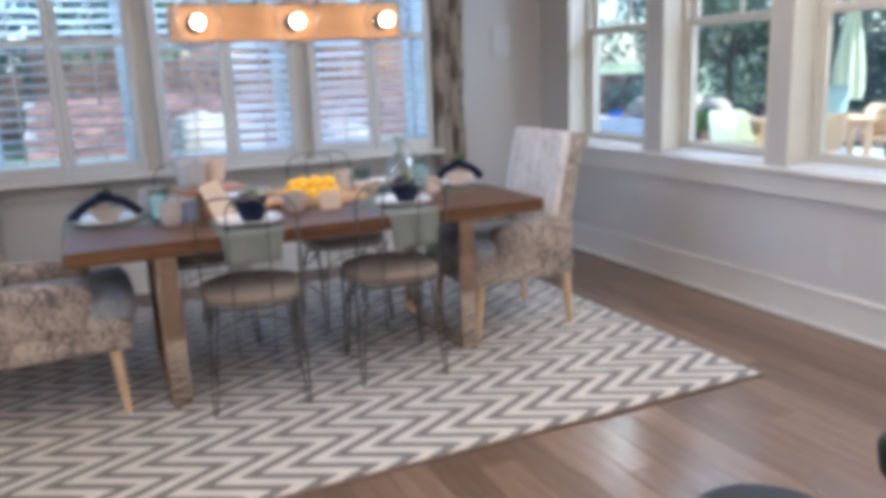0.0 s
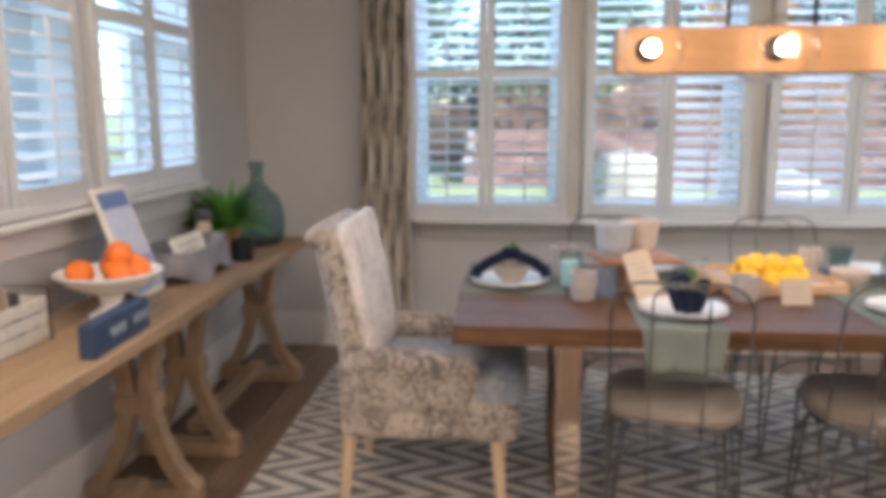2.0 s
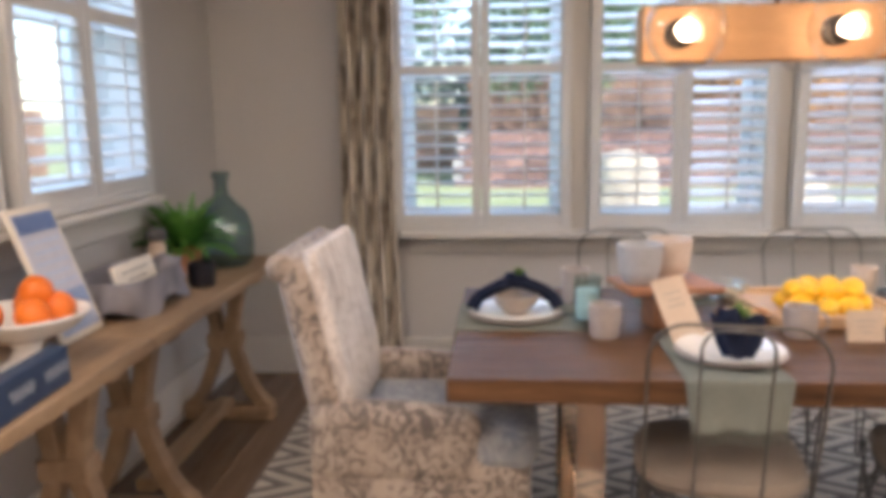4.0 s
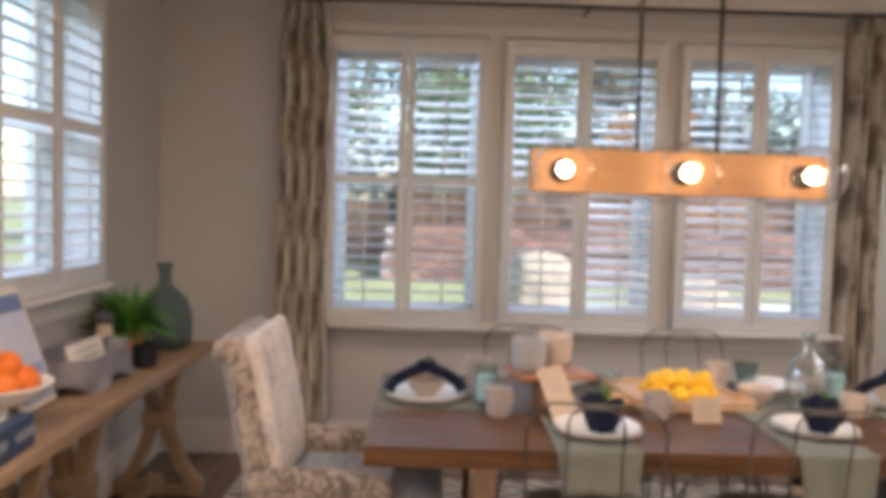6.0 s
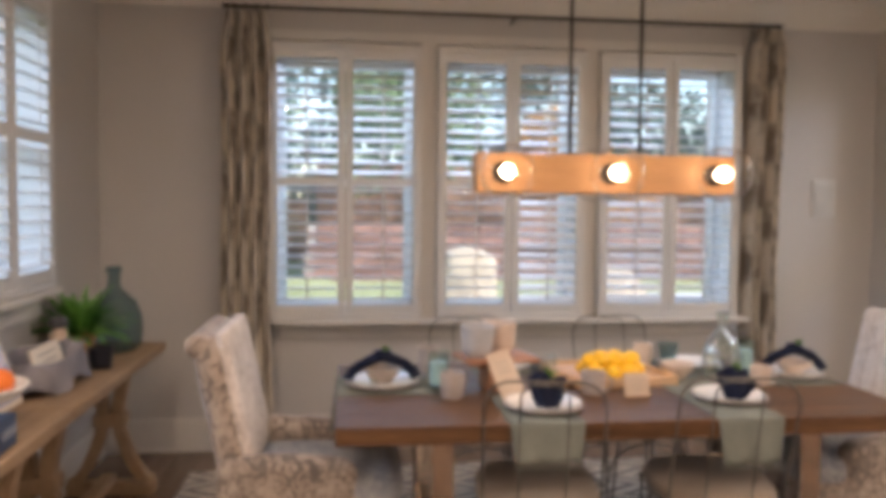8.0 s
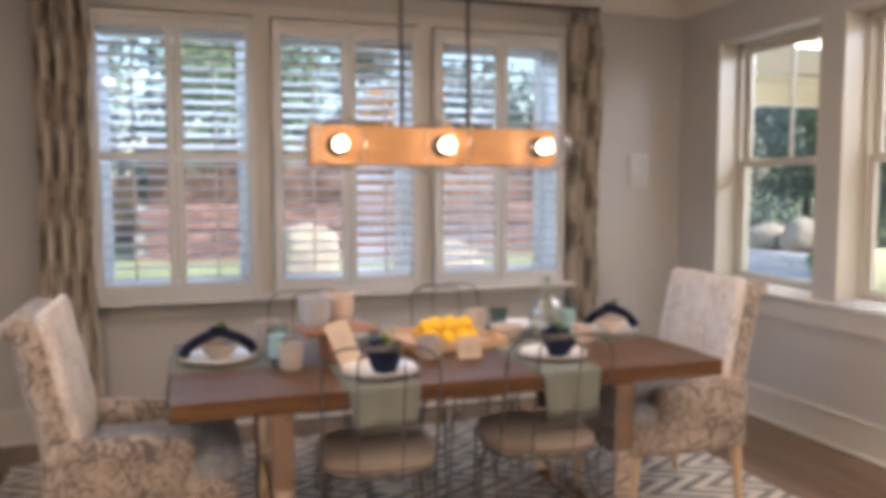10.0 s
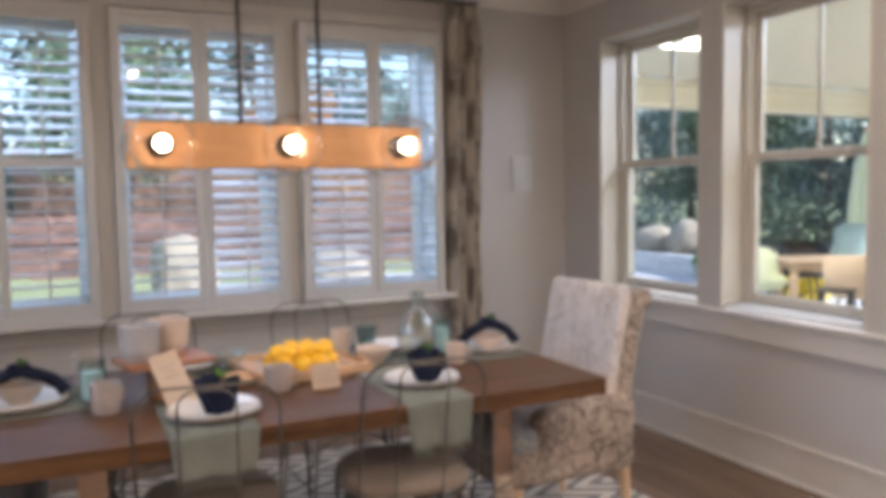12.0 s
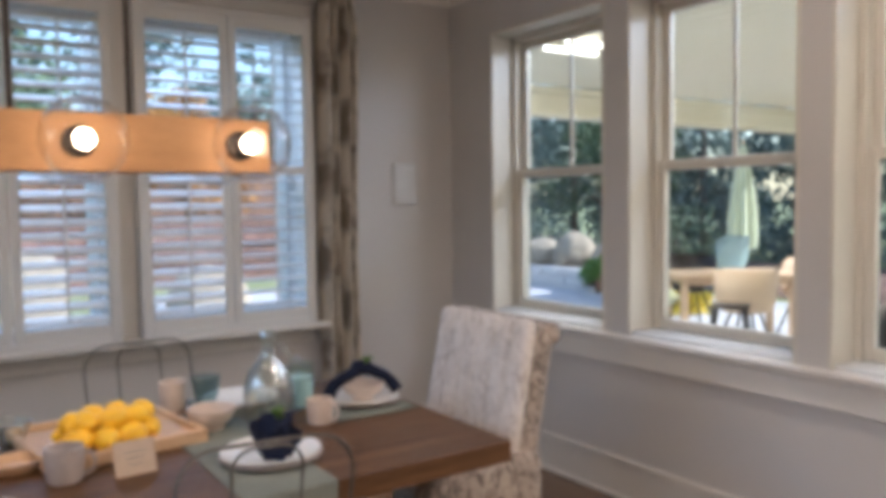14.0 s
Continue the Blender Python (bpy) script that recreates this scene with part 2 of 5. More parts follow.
TAUPE_WARE = material("taupe_stoneware", (0.3, 0.245, 0.2), (0.4, 0.335, 0.28), 8, 0.45, bump=0.1)
DARK_METAL = material("dark_grey_cap", (0.06, 0.06, 0.062), (0.1, 0.1, 0.1), 8, 0.4, bump=0.1)
BLACK = material("black_glaze", (0.008, 0.009, 0.014), (0.016, 0.017, 0.024), 5, 0.3, bump=0.05)
LEMON = material("lemon_peel", (0.86, 0.47, 0.004), (0.92, 0.58, 0.012), 12, 0.42, bump=0.4, fine=180)
ORANGE = material("orange_peel", (0.74, 0.15, 0.006), (0.84, 0.21, 0.01), 12, 0.42, bump=0.4, fine=180)
FERN = material("fern_green", (0.05, 0.18, 0.02), (0.14, 0.34, 0.05), 14, 0.6, bump=0.1)
SPRIG = material("sprig_green", (0.07, 0.16, 0.02), (0.14, 0.26, 0.04), 20, 0.6, bump=0.1)
TERRACOTTA = material("terracotta_clay", (0.42, 0.17, 0.09), (0.54, 0.25, 0.14), 9, 0.85, bump=0.2)
SOIL = material("dark_soil", (0.03, 0.02, 0.012), (0.06, 0.04, 0.025), 30, 1.0, bump=0.8)
SEA_GLASS = pane_glass("sea_green_glass", (0.93, 0.96, 0.95), 1.4, 0.16)
TEAL_GLASS = pane_glass("teal_bottle_glass", (0.72, 0.8, 0.81), 0.5)
AQUA_GLASS = pane_glass("pale_aqua_glass", (0.84, 0.92, 0.92), 0.7, 0.08)
CLEAR_GLASS = pane_glass("clear_globe_glass", (0.96, 0.96, 0.96), 1.1, 0.03, 3.0)
PANE = pane_glass("window_pane", (0.96, 0.98, 0.97))
FROST = material("pale_aqua_frosted_glass", (0.5, 0.63, 0.63), (0.58, 0.7, 0.7), 5, 0.25, bump=0.03)
CARD = material("cream_card", (0.72, 0.66, 0.56), (0.78, 0.72, 0.62), 6, 0.8, bump=0.05)
KRAFT = material("kraft_paper", (0.5, 0.39, 0.29), (0.6, 0.48, 0.37), 8, 0.85, bump=0.1)
INK = material("grey_print", (0.3, 0.27, 0.24), (0.36, 0.33, 0.3), 8, 0.8, bump=0)
BLUE_INK = material("blue_print", (0.1, 0.15, 0.32), (0.16, 0.22, 0.4), 8, 0.6, bump=0)
PALE_BLUE = material("pale_blue_print", (0.42, 0.5, 0.66), (0.55, 0.62, 0.76), 10, 0.6, bump=0)
LAVENDER = material("lavender_paper", (0.5, 0.5, 0.58), (0.6, 0.6, 0.67), 16, 0.7, bump=0)
BLUE_WASH = material("washed_blue_print", (0.16, 0.24, 0.45), (0.4, 0.46, 0.6), 14, 0.6, bump=0)
BOX_BLUE = material("denim_blue_board", (0.018, 0.036, 0.085), (0.036, 0.064, 0.13), 9, 0.55, bump=0.1)
WHITE_INK = material("white_lettering", (0.34, 0.37, 0.42), (0.4, 0.43, 0.48), 9, 0.6, bump=0)
GREY_CLOTH = material("grey_linen_cloth", (0.17, 0.165, 0.19), (0.3, 0.285, 0.31), 8, 0.95, bump=0.5, fine=200)
WHITEWASH = material("whitewashed_slat", (0.5, 0.45, 0.39), (0.68, 0.63, 0.56), 6, 0.7, bump=0.3, stretch=(1, 6, 6))
PLASTIC = material("white_plastic", (0.52, 0.51, 0.495), (0.56, 0.55, 0.535), 5, 0.35, bump=0)
LEATHER = material("black_leather", (0.008, 0.008, 0.009), (0.016, 0.016, 0.017), 12, 0.55, bump=0.3, fine=90, spec=0.25)
BULB = glow("warm_bulb_glow", (1.0, 0.7, 0.4), 22)
CAN_GLOW = glow("downlight_glow", (1.0, 0.8, 0.58), 14)
# outdoors
LAWN = material("lawn_grass", (0.17, 0.2, 0.075), (0.32, 0.34, 0.17), 1.2, 0.95, bump=0.8, fine=30)
MULCH = material("bark_mulch", (0.13, 0.08, 0.058), (0.28, 0.165, 0.11), 4, 1.0, bump=1.0, fine=40)
PAVE = material("blue_grey_paving", (0.46, 0.46, 0.47), (0.58, 0.58, 0.585), 2, 0.85, bump=0.3, per_object=0.12)
# Bed edging, coloured pale in place of sunlit paving; its faces get no sun.
SUNLIT_STONE = material("sunlit_walling_stone", (0.6, 0.58, 0.55), (0.74, 0.72, 0.69), 3, 0.85, bump=0.4, per_object=0.12)
BRICK = material("red_brown_brick", (0.14, 0.08, 0.064), (0.26, 0.155, 0.12), 3, 0.9, bump=0.5, per_object=0.35)
MORTAR = material("grey_mortar", (0.3, 0.28, 0.26), (0.36, 0.34, 0.31), 9, 0.95)
STONE = material("pale_boulder_stone", (0.28, 0.23, 0.165), (0.43, 0.37, 0.28), 2.5, 0.9, bump=0.6, fine=30)
FENCE = material("weathered_cedar", (0.17, 0.1, 0.07), (0.26, 0.165, 0.115), 3, 0.9, bump=0.4, stretch=(6, 6, 1), per_object=0.2)
BARK = material("tree_bark", (0.07, 0.05, 0.035), (0.13, 0.095, 0.07), 6, 1.0, bump=0.8, stretch=(3, 3, 0.6))
LEAF = material("leaf_green", (0.065, 0.11, 0.052), (0.14, 0.19, 0.1), 1.6, 0.7, bump=0, per_object=0.2)
LEAF_BLUE = material("conifer_blue_green", (0.068, 0.112, 0.092), (0.14, 0.19, 0.165), 1.6, 0.75, bump=0, per_object=0.2)
LEAF_RUST = material("autumn_leaf", (0.3, 0.13, 0.03), (0.45, 0.24, 0.06), 1.6, 0.75, bump=0, per_object=0.2)
YELLOW = material("yellow_flower", (0.75, 0.55, 0.02), (0.85, 0.68, 0.06), 9, 0.7, bump=0)
PORCH_WHITE = material("porch_board_cream", (0.84, 0.76, 0.57), (0.89, 0.81, 0.63), 3, 0.6, bump=0.08)
ROOF = material("roof_shingle_grey", (0.06, 0.06, 0.065), (0.11, 0.11, 0.115), 8, 0.9, bump=0.5)
UMBRELLA = material("pale_lime_canvas", (0.62, 0.65, 0.44), (0.72, 0.75, 0.54), 4, 0.9, bump=0.2)
TEAL_SHELL = material("aqua_plastic_shell", (0.3, 0.4, 0.365), (0.37, 0.47, 0.435), 5, 0.5)
TEAK = material("teak_outdoor", (0.52, 0.36, 0.22), (0.66, 0.48, 0.31), 4, 0.6, bump=0.2, stretch=(1, 6, 6))
BLUE_TOY = material("blue_plastic", (0.03, 0.1, 0.42), (0.05, 0.14, 0.5), 5, 0.4)


# ---- shape helpers ----
def box(bm, cx, cy, cz, sx, sy, sz, bevel=0.0, seg=1, m=None):
    r = bmesh.ops.create_cube(bm, size=1)
    vs = r["verts"]
    bmesh.ops.scale(bm, vec=(sx, sy, sz), verts=vs)
    if bevel:
        es = list({e for v in vs for e in v.link_edges})
        r2 = bmesh.ops.bevel(bm, geom=es, offset=bevel, segments=seg, affect='EDGES', profile=0.5)
        vs = list({v for v in r2["verts"]} | {v for v in vs if v.is_valid})
        seen = set(vs)
        for f in r2["faces"]:
            seen.update(f.verts)
        stack = list(seen)
        while stack:
            v = stack.pop()
            for e in v.link_edges:
                o = e.other_vert(v)
                if o not in seen:
                    seen.add(o)
                    stack.append(o)
        vs = list(seen)
    bmesh.ops.translate(bm, vec=(cx, cy, cz), verts=vs)
    if m is not None:
        bmesh.ops.transform(bm, matrix=m, verts=vs)
    return bm


def one_box(*a, **k):
    return box(bmesh.new(), *a, **k)


def lathe(bm, profile, seg=24, at=(0, 0, 0), squash=1.0):
    rings = []
    for r, z in profile:
        if r < 1e-5:
            rings.append([bm.verts.new((at[0], at[1], at[2] + z))])
        else:
            rings.append([bm.verts.new((at[0] + r * math.cos(2 * math.pi * i / seg), at[1] + r * squash * math.sin(2 * math.pi * i / seg), at[2] + z)) for i in range(seg)])
    for a, b in zip(rings, rings[1:]):
        for i in range(seg):
            j = (i + 1) % seg
            if len(a) == 1 and len(b) == 1:
                continue
            if len(a) == 1:
                bm.faces.new((a[0], b[j], b[i]))
            elif len(b) == 1:
                bm.faces.new((a[i], a[j], b[0]))
            else:
                bm.faces.new((a[i], a[j], b[j], b[i]))
    bmesh.ops.recalc_face_normals(bm, faces=bm.faces)
    return bm


def turned(profile, seg=24, at=(0, 0, 0), squash=1.0):
    return lathe(bmesh.new(), profile, seg, at, squash)


def tube(bm, pts, r, seg=8, closed=False, r_end=None, flat=1.0):
    pts = [Vector(p) for p in pts]
    n = len(pts)
    rings = []
    up = Vector((0, 0, 1))
    for i, p in enumerate(pts):
        if closed:
            d = pts[(i + 1) % n] - pts[i - 1]
        else:
            d = pts[min(i + 1, n - 1)] - pts[max(i - 1, 0)]
        d.normalize()
        side = d.cross(up)
        if side.length < 0.05:
            side = d.cross(Vector((1, 0, 0)))
        side.normalize()
        nor = side.cross(d).normalized()
        rr = r if r_end is None else r + (r_end - r) * i / max(n - 1, 1)
        rings.append([bm.verts.new(p + side * (rr * math.cos(2 * math.pi * k / seg)) + nor * (rr * flat * math.sin(2 * math.pi * k / seg))) for k in range(seg)])
    pairs = list(zip(rings, rings[1:])) + ([(rings[-1], rings[0])] if closed else [])
    for a, b in pairs:
        for k in range(seg):
            bm.faces.new((a[k], a[(k + 1) % seg], b[(k + 1) % seg], b[k]))
    if not closed:
        bm.faces.new(rings[0])
        bm.faces.new(rings[-1])
    bmesh.ops.recalc_face_normals(bm, faces=bm.faces)
    return bm


def rod(pts, r, **k):
    return tube(bmesh.new(), pts, r, **k)


def link(name, bm, mat, smooth=True):
    me = bpy.data.meshes.new(name)
    bmesh.ops.recalc_face_normals(bm, faces=bm.faces)
    bm.to_mesh(me)
    bm.free()
    me.materials.append(mat)
    if smooth:
        for p in me.polygons:
            p.use_smooth = True
        me.set_sharp_from_angle(angle=radians(38))
    return new(name, me)


def part(name, bm, mat, parent, label="", smooth=True):
    """One mesh under a thing or under a part."""
    ob = link(name, bm, mat, smooth)
    ob.parent = parent
    if label:
        tagged(ob, label)
    return ob


def thing(name, label, category, x=0, y=0, z=0, rz=0, group="", kind=""):
    ob = new(name)
    ob.matrix_world = pose(x, y, z, 0, 0, rz)
    ob.empty_display_size = 0.1
    return tagged(ob, label, category, group, kind)


def piece(name, mesh, parent, x, y, z, rz=0.0, scale=(1, 1, 1)):
    ob = new(name, mesh)
    ob.parent = parent
    ob.location, ob.rotation_euler, ob.scale = (x, y, z), (0, 0, rz), scale
    return ob


def mesh_of(name, bm, mat):
    me = bpy.data.meshes.new(name)
    bmesh.ops.recalc_face_normals(bm, faces=bm.faces)
    bm.to_mesh(me)
    bm.free()
    me.materials.append(mat)
    return me


def structure(name, bm, mat, label, category, smooth=False):
    return tagged(link(name, bm, mat, smooth), label, category, kind="structure")


def wall_with_holes(bm, axis, at, thick, a0, a1, z0, z1, holes):
    """Wall slab along x ('y' at fixed y) or along y ('x' at fixed x), cut by rectangular openings (a0, a1, z0, z1)."""
    cuts = sorted({a0, a1, *[h[0] for h in holes], *[h[1] for h in holes]})
    for p, q in zip(cuts, cuts[1:]):
        mid = (p + q) / 2
        spans = [(z0, z1)]
        for h in holes:
            if h[0] < mid < h[1]:
                spans = [(z0, h[2]), (h[3], z1)]
        for s, e in spans:
            if axis == 'y':
                box(bm, mid, at + thick / 2, (s + e) / 2, q - p, abs(thick), e - s)
            else:
                box(bm, at + thick / 2, mid, (s + e) / 2, abs(thick), q - p, e - s)
    bmesh.ops.remove_doubles(bm, verts=bm.verts, dist=1e-5)
    inner = [f for f in bm.faces if len([g for g in bm.faces if g is not f and set(g.verts) == set(f.verts)])]
    bmesh.ops.delete(bm, geom=inner, context='FACES_ONLY')
    return bm


# ---- shell of the room ----
FAR_C = (0.331, 1.367, 2.403)
LEFT_C = (4.31, 3.29)
RIGHT_W = ((4.457, 5.39), (3.408, 4.307), (2.38, 3.282))
structure("wall_north", wall_with_holes(bmesh.new(), 'y', YF, WALL_T, XL - WALL_T, XR + WALL_T, -0.1, ZC + 0.1, [(c - 0.44, c + 0.44, 0.905, 2.45) for c in FAR_C]), WALL, "greige painted plaster wall with three shuttered windows", "wall")
structure("wall_west", wall_with_holes(bmesh.new(), 'x', XL, -WALL_T, YB, YF, -0.1, ZC + 0.1, [(c - 0.44, c + 0.44, 1.2, 2.42) for c in LEFT_C]), WALL, "greige painted plaster wall behind the console table", "wall")
structure("wall_east", wall_with_holes(bmesh.new(), 'x', XR, 0.28, YB, YF, -0.1, ZC + 0.1, [(a, b, 0.83, 2.5) for a, b in RIGHT_W]), WALL, "greige painted plaster wall with three tall sash windows", "wall")
# Unseen wall, added to shut the room where it opens towards a kitchen.
structure("wall_south", one_box((XL + XR) / 2, YB - 0.09, ZC / 2, XR - XL + 0.4, WALL_T, ZC + 0.2), WALL, "plain greige plaster wall, unseen, added to close the room", "wall")
structure("ceiling", one_box((XL + XR) / 2, (YF + YB) / 2, ZC + 0.06, XR - XL, YF - YB, 0.12), CEIL, "off-white painted flat ceiling", "ceiling")


def baseboard(x0, y0, x1, y1, nx, ny):
    """White board along a wall, with a cap and a shoe; (nx, ny) points into the room."""
    bm = bmesh.new()
    lx, ly = abs(x1 - x0), abs(y1 - y0)
    for t, z0, z1 in ((0.018, 0.0, 0.185), (0.026, 0.185, 0.21), (0.034, 0.0, 0.022)):
        box(bm, (x0 + x1) / 2 + nx * (t / 2 + 0.001), (y0 + y1) / 2 + ny * (t / 2 + 0.001), (z0 + z1) / 2, lx or t, ly or t, z1 - z0, 0.004)
    return structure("baseboard", bm, TRIM, "white painted baseboard with a shoe moulding", "baseboard")


baseboard(XL + 0.036, YF, XR - 0.036, YF, 0, -1)
baseboard(XL, YB + 0.036, XL, YF, 1, 0)
baseboard(XR, YB + 0.036, XR, YF, -1, 0)
baseboard(XL, YB, XR, YB, 0, 1)


def crown(x0, y0, x1, y1, nx, ny):
    """Sprung crown moulding between wall and ceiling, in stepped fillets and one cove; (nx, ny) points into the room."""
    prof = [(0.001, ZC - 0.165), (0.014, ZC - 0.165), (0.016, ZC - 0.145), (0.026, ZC - 0.138), (0.032, ZC - 0.115), (0.05, ZC - 0.075), (0.078, ZC - 0.043), (0.098, ZC - 0.034), (0.1, ZC - 0.018), (0.115, ZC - 0.012), (0.115, ZC - 0.001), (0.001, ZC - 0.001)]
    bm = bmesh.new()
    ends = []
    for (px, py), along in (((x0, y0), 1), ((x1, y1), -1)):
        ring = []
        for d, z in prof:
            tx, ty = (along * d, 0) if ny else (0, along * d)
            ring.append(bm.verts.new((px + nx * d + tx, py + ny * d + ty, z)))
        ends.append(ring)
    for i in range(len(prof)):
        j = (i + 1) % len(prof)
        bm.faces.new((ends[0][i], ends[0][j], ends[1][j], ends[1][i]))
    for ring in ends:
        bm.faces.new(ring)
    return structure("crown_moulding", bm, CEIL, "cream painted crown moulding under the ceiling", "trim")


crown(XL, YF, XR, YF, 0, -1)
crown(XL, YB, XR, YB, 0, 1)
crown(XL, YB, XL, YF, 1, 0)
crown(XR, YB, XR, YF, -1, 0)


# ---- windows ----
def shutter_window(name, label, zb, zt, zm, tilts):
    """Outside-mount frame with two louvred panels in front of a sash window. Local x along the wall, y out of the room, z up; y = 0 is the wall's face."""
    w = thing(name, label, "window", kind="structure")
    front = -0.15
    bm = bmesh.new()
    for sx in (-1, 1):
        box(bm, sx * 0.447, front / 2, (zb + zt) / 2, 0.046, -front, zt - zb + 0.19, 0.004)
    box(bm, 0, front / 2, zt + 0.077, 0.848, -front, 0.036, 0.004)
    box(bm, 0, front / 2, zb - 0.077, 0.848, -front, 0.036, 0.004)
    part("window_frame", bm, SHUTTER, w)
    k = 0
    for sx in (-1, 1):
        c = sx * 0.229
        bm = bmesh.new()
        yy = front + 0.018
        for s in (-1, 1):
            box(bm, c + s * 0.205, yy, (zb + zt) / 2, 0.042, 0.03, zt - zb + 0.116, 0.003)
        box(bm, c, yy, zt + 0.029, 0.368, 0.03, 0.058, 0.003)
        box(bm, c, yy, zb - 0.029, 0.368, 0.03, 0.058, 0.003)
        box(bm, c, yy, (zm[0] + zm[1]) / 2, 0.368, 0.03, zm[1] - zm[0], 0.003)
        pan = part("shutter_panel", bm, SHUTTER, w)
        for z0, z1 in ((zb, zm[0]), (zm[1], zt)):
            n = round((z1 - z0) / 0.0655)
            step = (z1 - z0) / n
            sl = bmesh.new()
            lathe(sl, [(0.0, -0.181), (0.0365, -0.181), (0.0365, 0.181), (0.0, 0.181)], 10, squash=0.16)
            me = mesh_of("louvre", sl, SHUTTER)
            tilt = tilts[k]
            for i in range(n):
                lo = new("louvre", me)
                lo.parent = pan
                lo.matrix_local = pose(c, yy, z0 + (i + 0.5) * step) @ pose(0, 0, 0, tilt + rnd.uniform(-1.2, 1.2)) @ pose(0, 0, 0, 0, 90, 0) @ pose(0, 0, 0, 0, 0, 90)
            part("tilt_rod", one_box(c, yy - 0.04, (z0 + z1) / 2, 0.011, 0.009, z1 - z0 - 0.05, 0.002), SHUTTER, pan)
            k += 1
    bm = bmesh.new()
    for s in (-1, 1):
        box(bm, s * 0.404, 0.16, (zb + zt) / 2, 0.058, 0.012, zt - zb + 0.03, 0.003)
    for z in (zb - 0.03, zt - 0.0, (zm[0] + zm[1]) / 2):
        box(bm, 0, 0.1, z, 0.80, 0.06, 0.045, 0.004)
    part("sash", bm, JAMB, w, "white window sash")
    bm = bmesh.new()
    for s in (-1, 1):
        box(bm, s * 0.4365, 0.088, (zb + zt) / 2, 0.006, 0.18, zt - zb + 0.04)
        box(bm, s * 0.45, 0.2, (zb + zt) / 2, 0.03, 0.04, zt - zb + 0.12, 0.004)
    box(bm, 0, 0.088, zb - 0.019, 0.866, 0.18, 0.006)
    box(bm, 0, 0.2, zb - 0.075, 0.83, 0.06, 0.05, 0.004)
    part("jamb_lining", bm, JAMB, w, "white vinyl jamb lining, translucent to look daylit", smooth=False)
    for z0, z1 in ((zb - 0.007, (zm[0] + zm[1]) / 2 - 0.023), ((zm[0] + zm[1]) / 2 + 0.023, zt - 0.023)):
        g = part("pane", one_box(0, 0.1, (z0 + z1) / 2, 0.80, 0.006, z1 - z0), PANE, w, smooth=False)
        g.visible_shadow = False
    return w


tilt_sets = ((6, 24, 4, 22), (4, 24, 30, 30), (30, 25, 9, 6))
for i, (c, ts) in enumerate(zip(FAR_C, tilt_sets)):
    w = shutter_window("window_%d" % (i + 1), "white louvred plantation shutters, open, over a sash window", 0.93, 2.42, (1.658, 1.705), ts)
    w.matrix_world = pose(c, YF, 0)
for i, c in enumerate(LEFT_C):
    w = shutter_window("window_%d" % (i + 4), "white louvred plantation shutters above the console table", 1.225, 2.395, (1.806, 1.86), (10, 8, 11, 10))
    w.matrix_world = pose(XL - 0.04, c, 0, 0, 0, 90)


def stool_and_apron(name, a0, a1, z, place, out, drop):
    bm = bmesh.new()
    box(bm, (a0 + a1) / 2, -out / 2, z - 0.014, a1 - a0, out, 0.028, 0.006, 2)
    box(bm, (a0 + a1) / 2, -0.012, z - 0.03 - drop / 2, a1 - a0 - 0.06, 0.022, drop, 0.004)
    box(bm, (a0 + a1) / 2, -0.017, z - 0.036, a1 - a0 - 0.05, 0.03, 0.014, 0.004)
    ob = structure(name, bm, TRIM, "white painted window stool with apron below", "window sill")
    ob.matrix_world = place
    return ob


stool_and_apron("trim_north", -0.1, 2.94, 0.835, pose(0, YF, 0), 0.19, 0.1)
stool_and_apron("trim_west", 2.75, 4.85, 1.125, pose(XL, 0, 0, 0, 0, 90), 0.12, 0.11)
bm = bmesh.new()
for c in ((FAR_C[0] + FAR_C[1]) / 2, (FAR_C[1] + FAR_C[2]) / 2):
    box(bm, c, YF - 0.04, 1.69, 0.09, 0.08, 1.71)
for c in (FAR_C[0] - 0.5, FAR_C[2] + 0.5):
    box(bm, c, YF - 0.02, 1.69, 0.058, 0.04, 1.71)
box(bm, FAR_C[1], YF - 0.02, 2.578, 3.13, 0.04, 0.065, 0.003)
structure("trim_casing", bm, TRIM, "white painted casing between the shuttered windows", "trim")


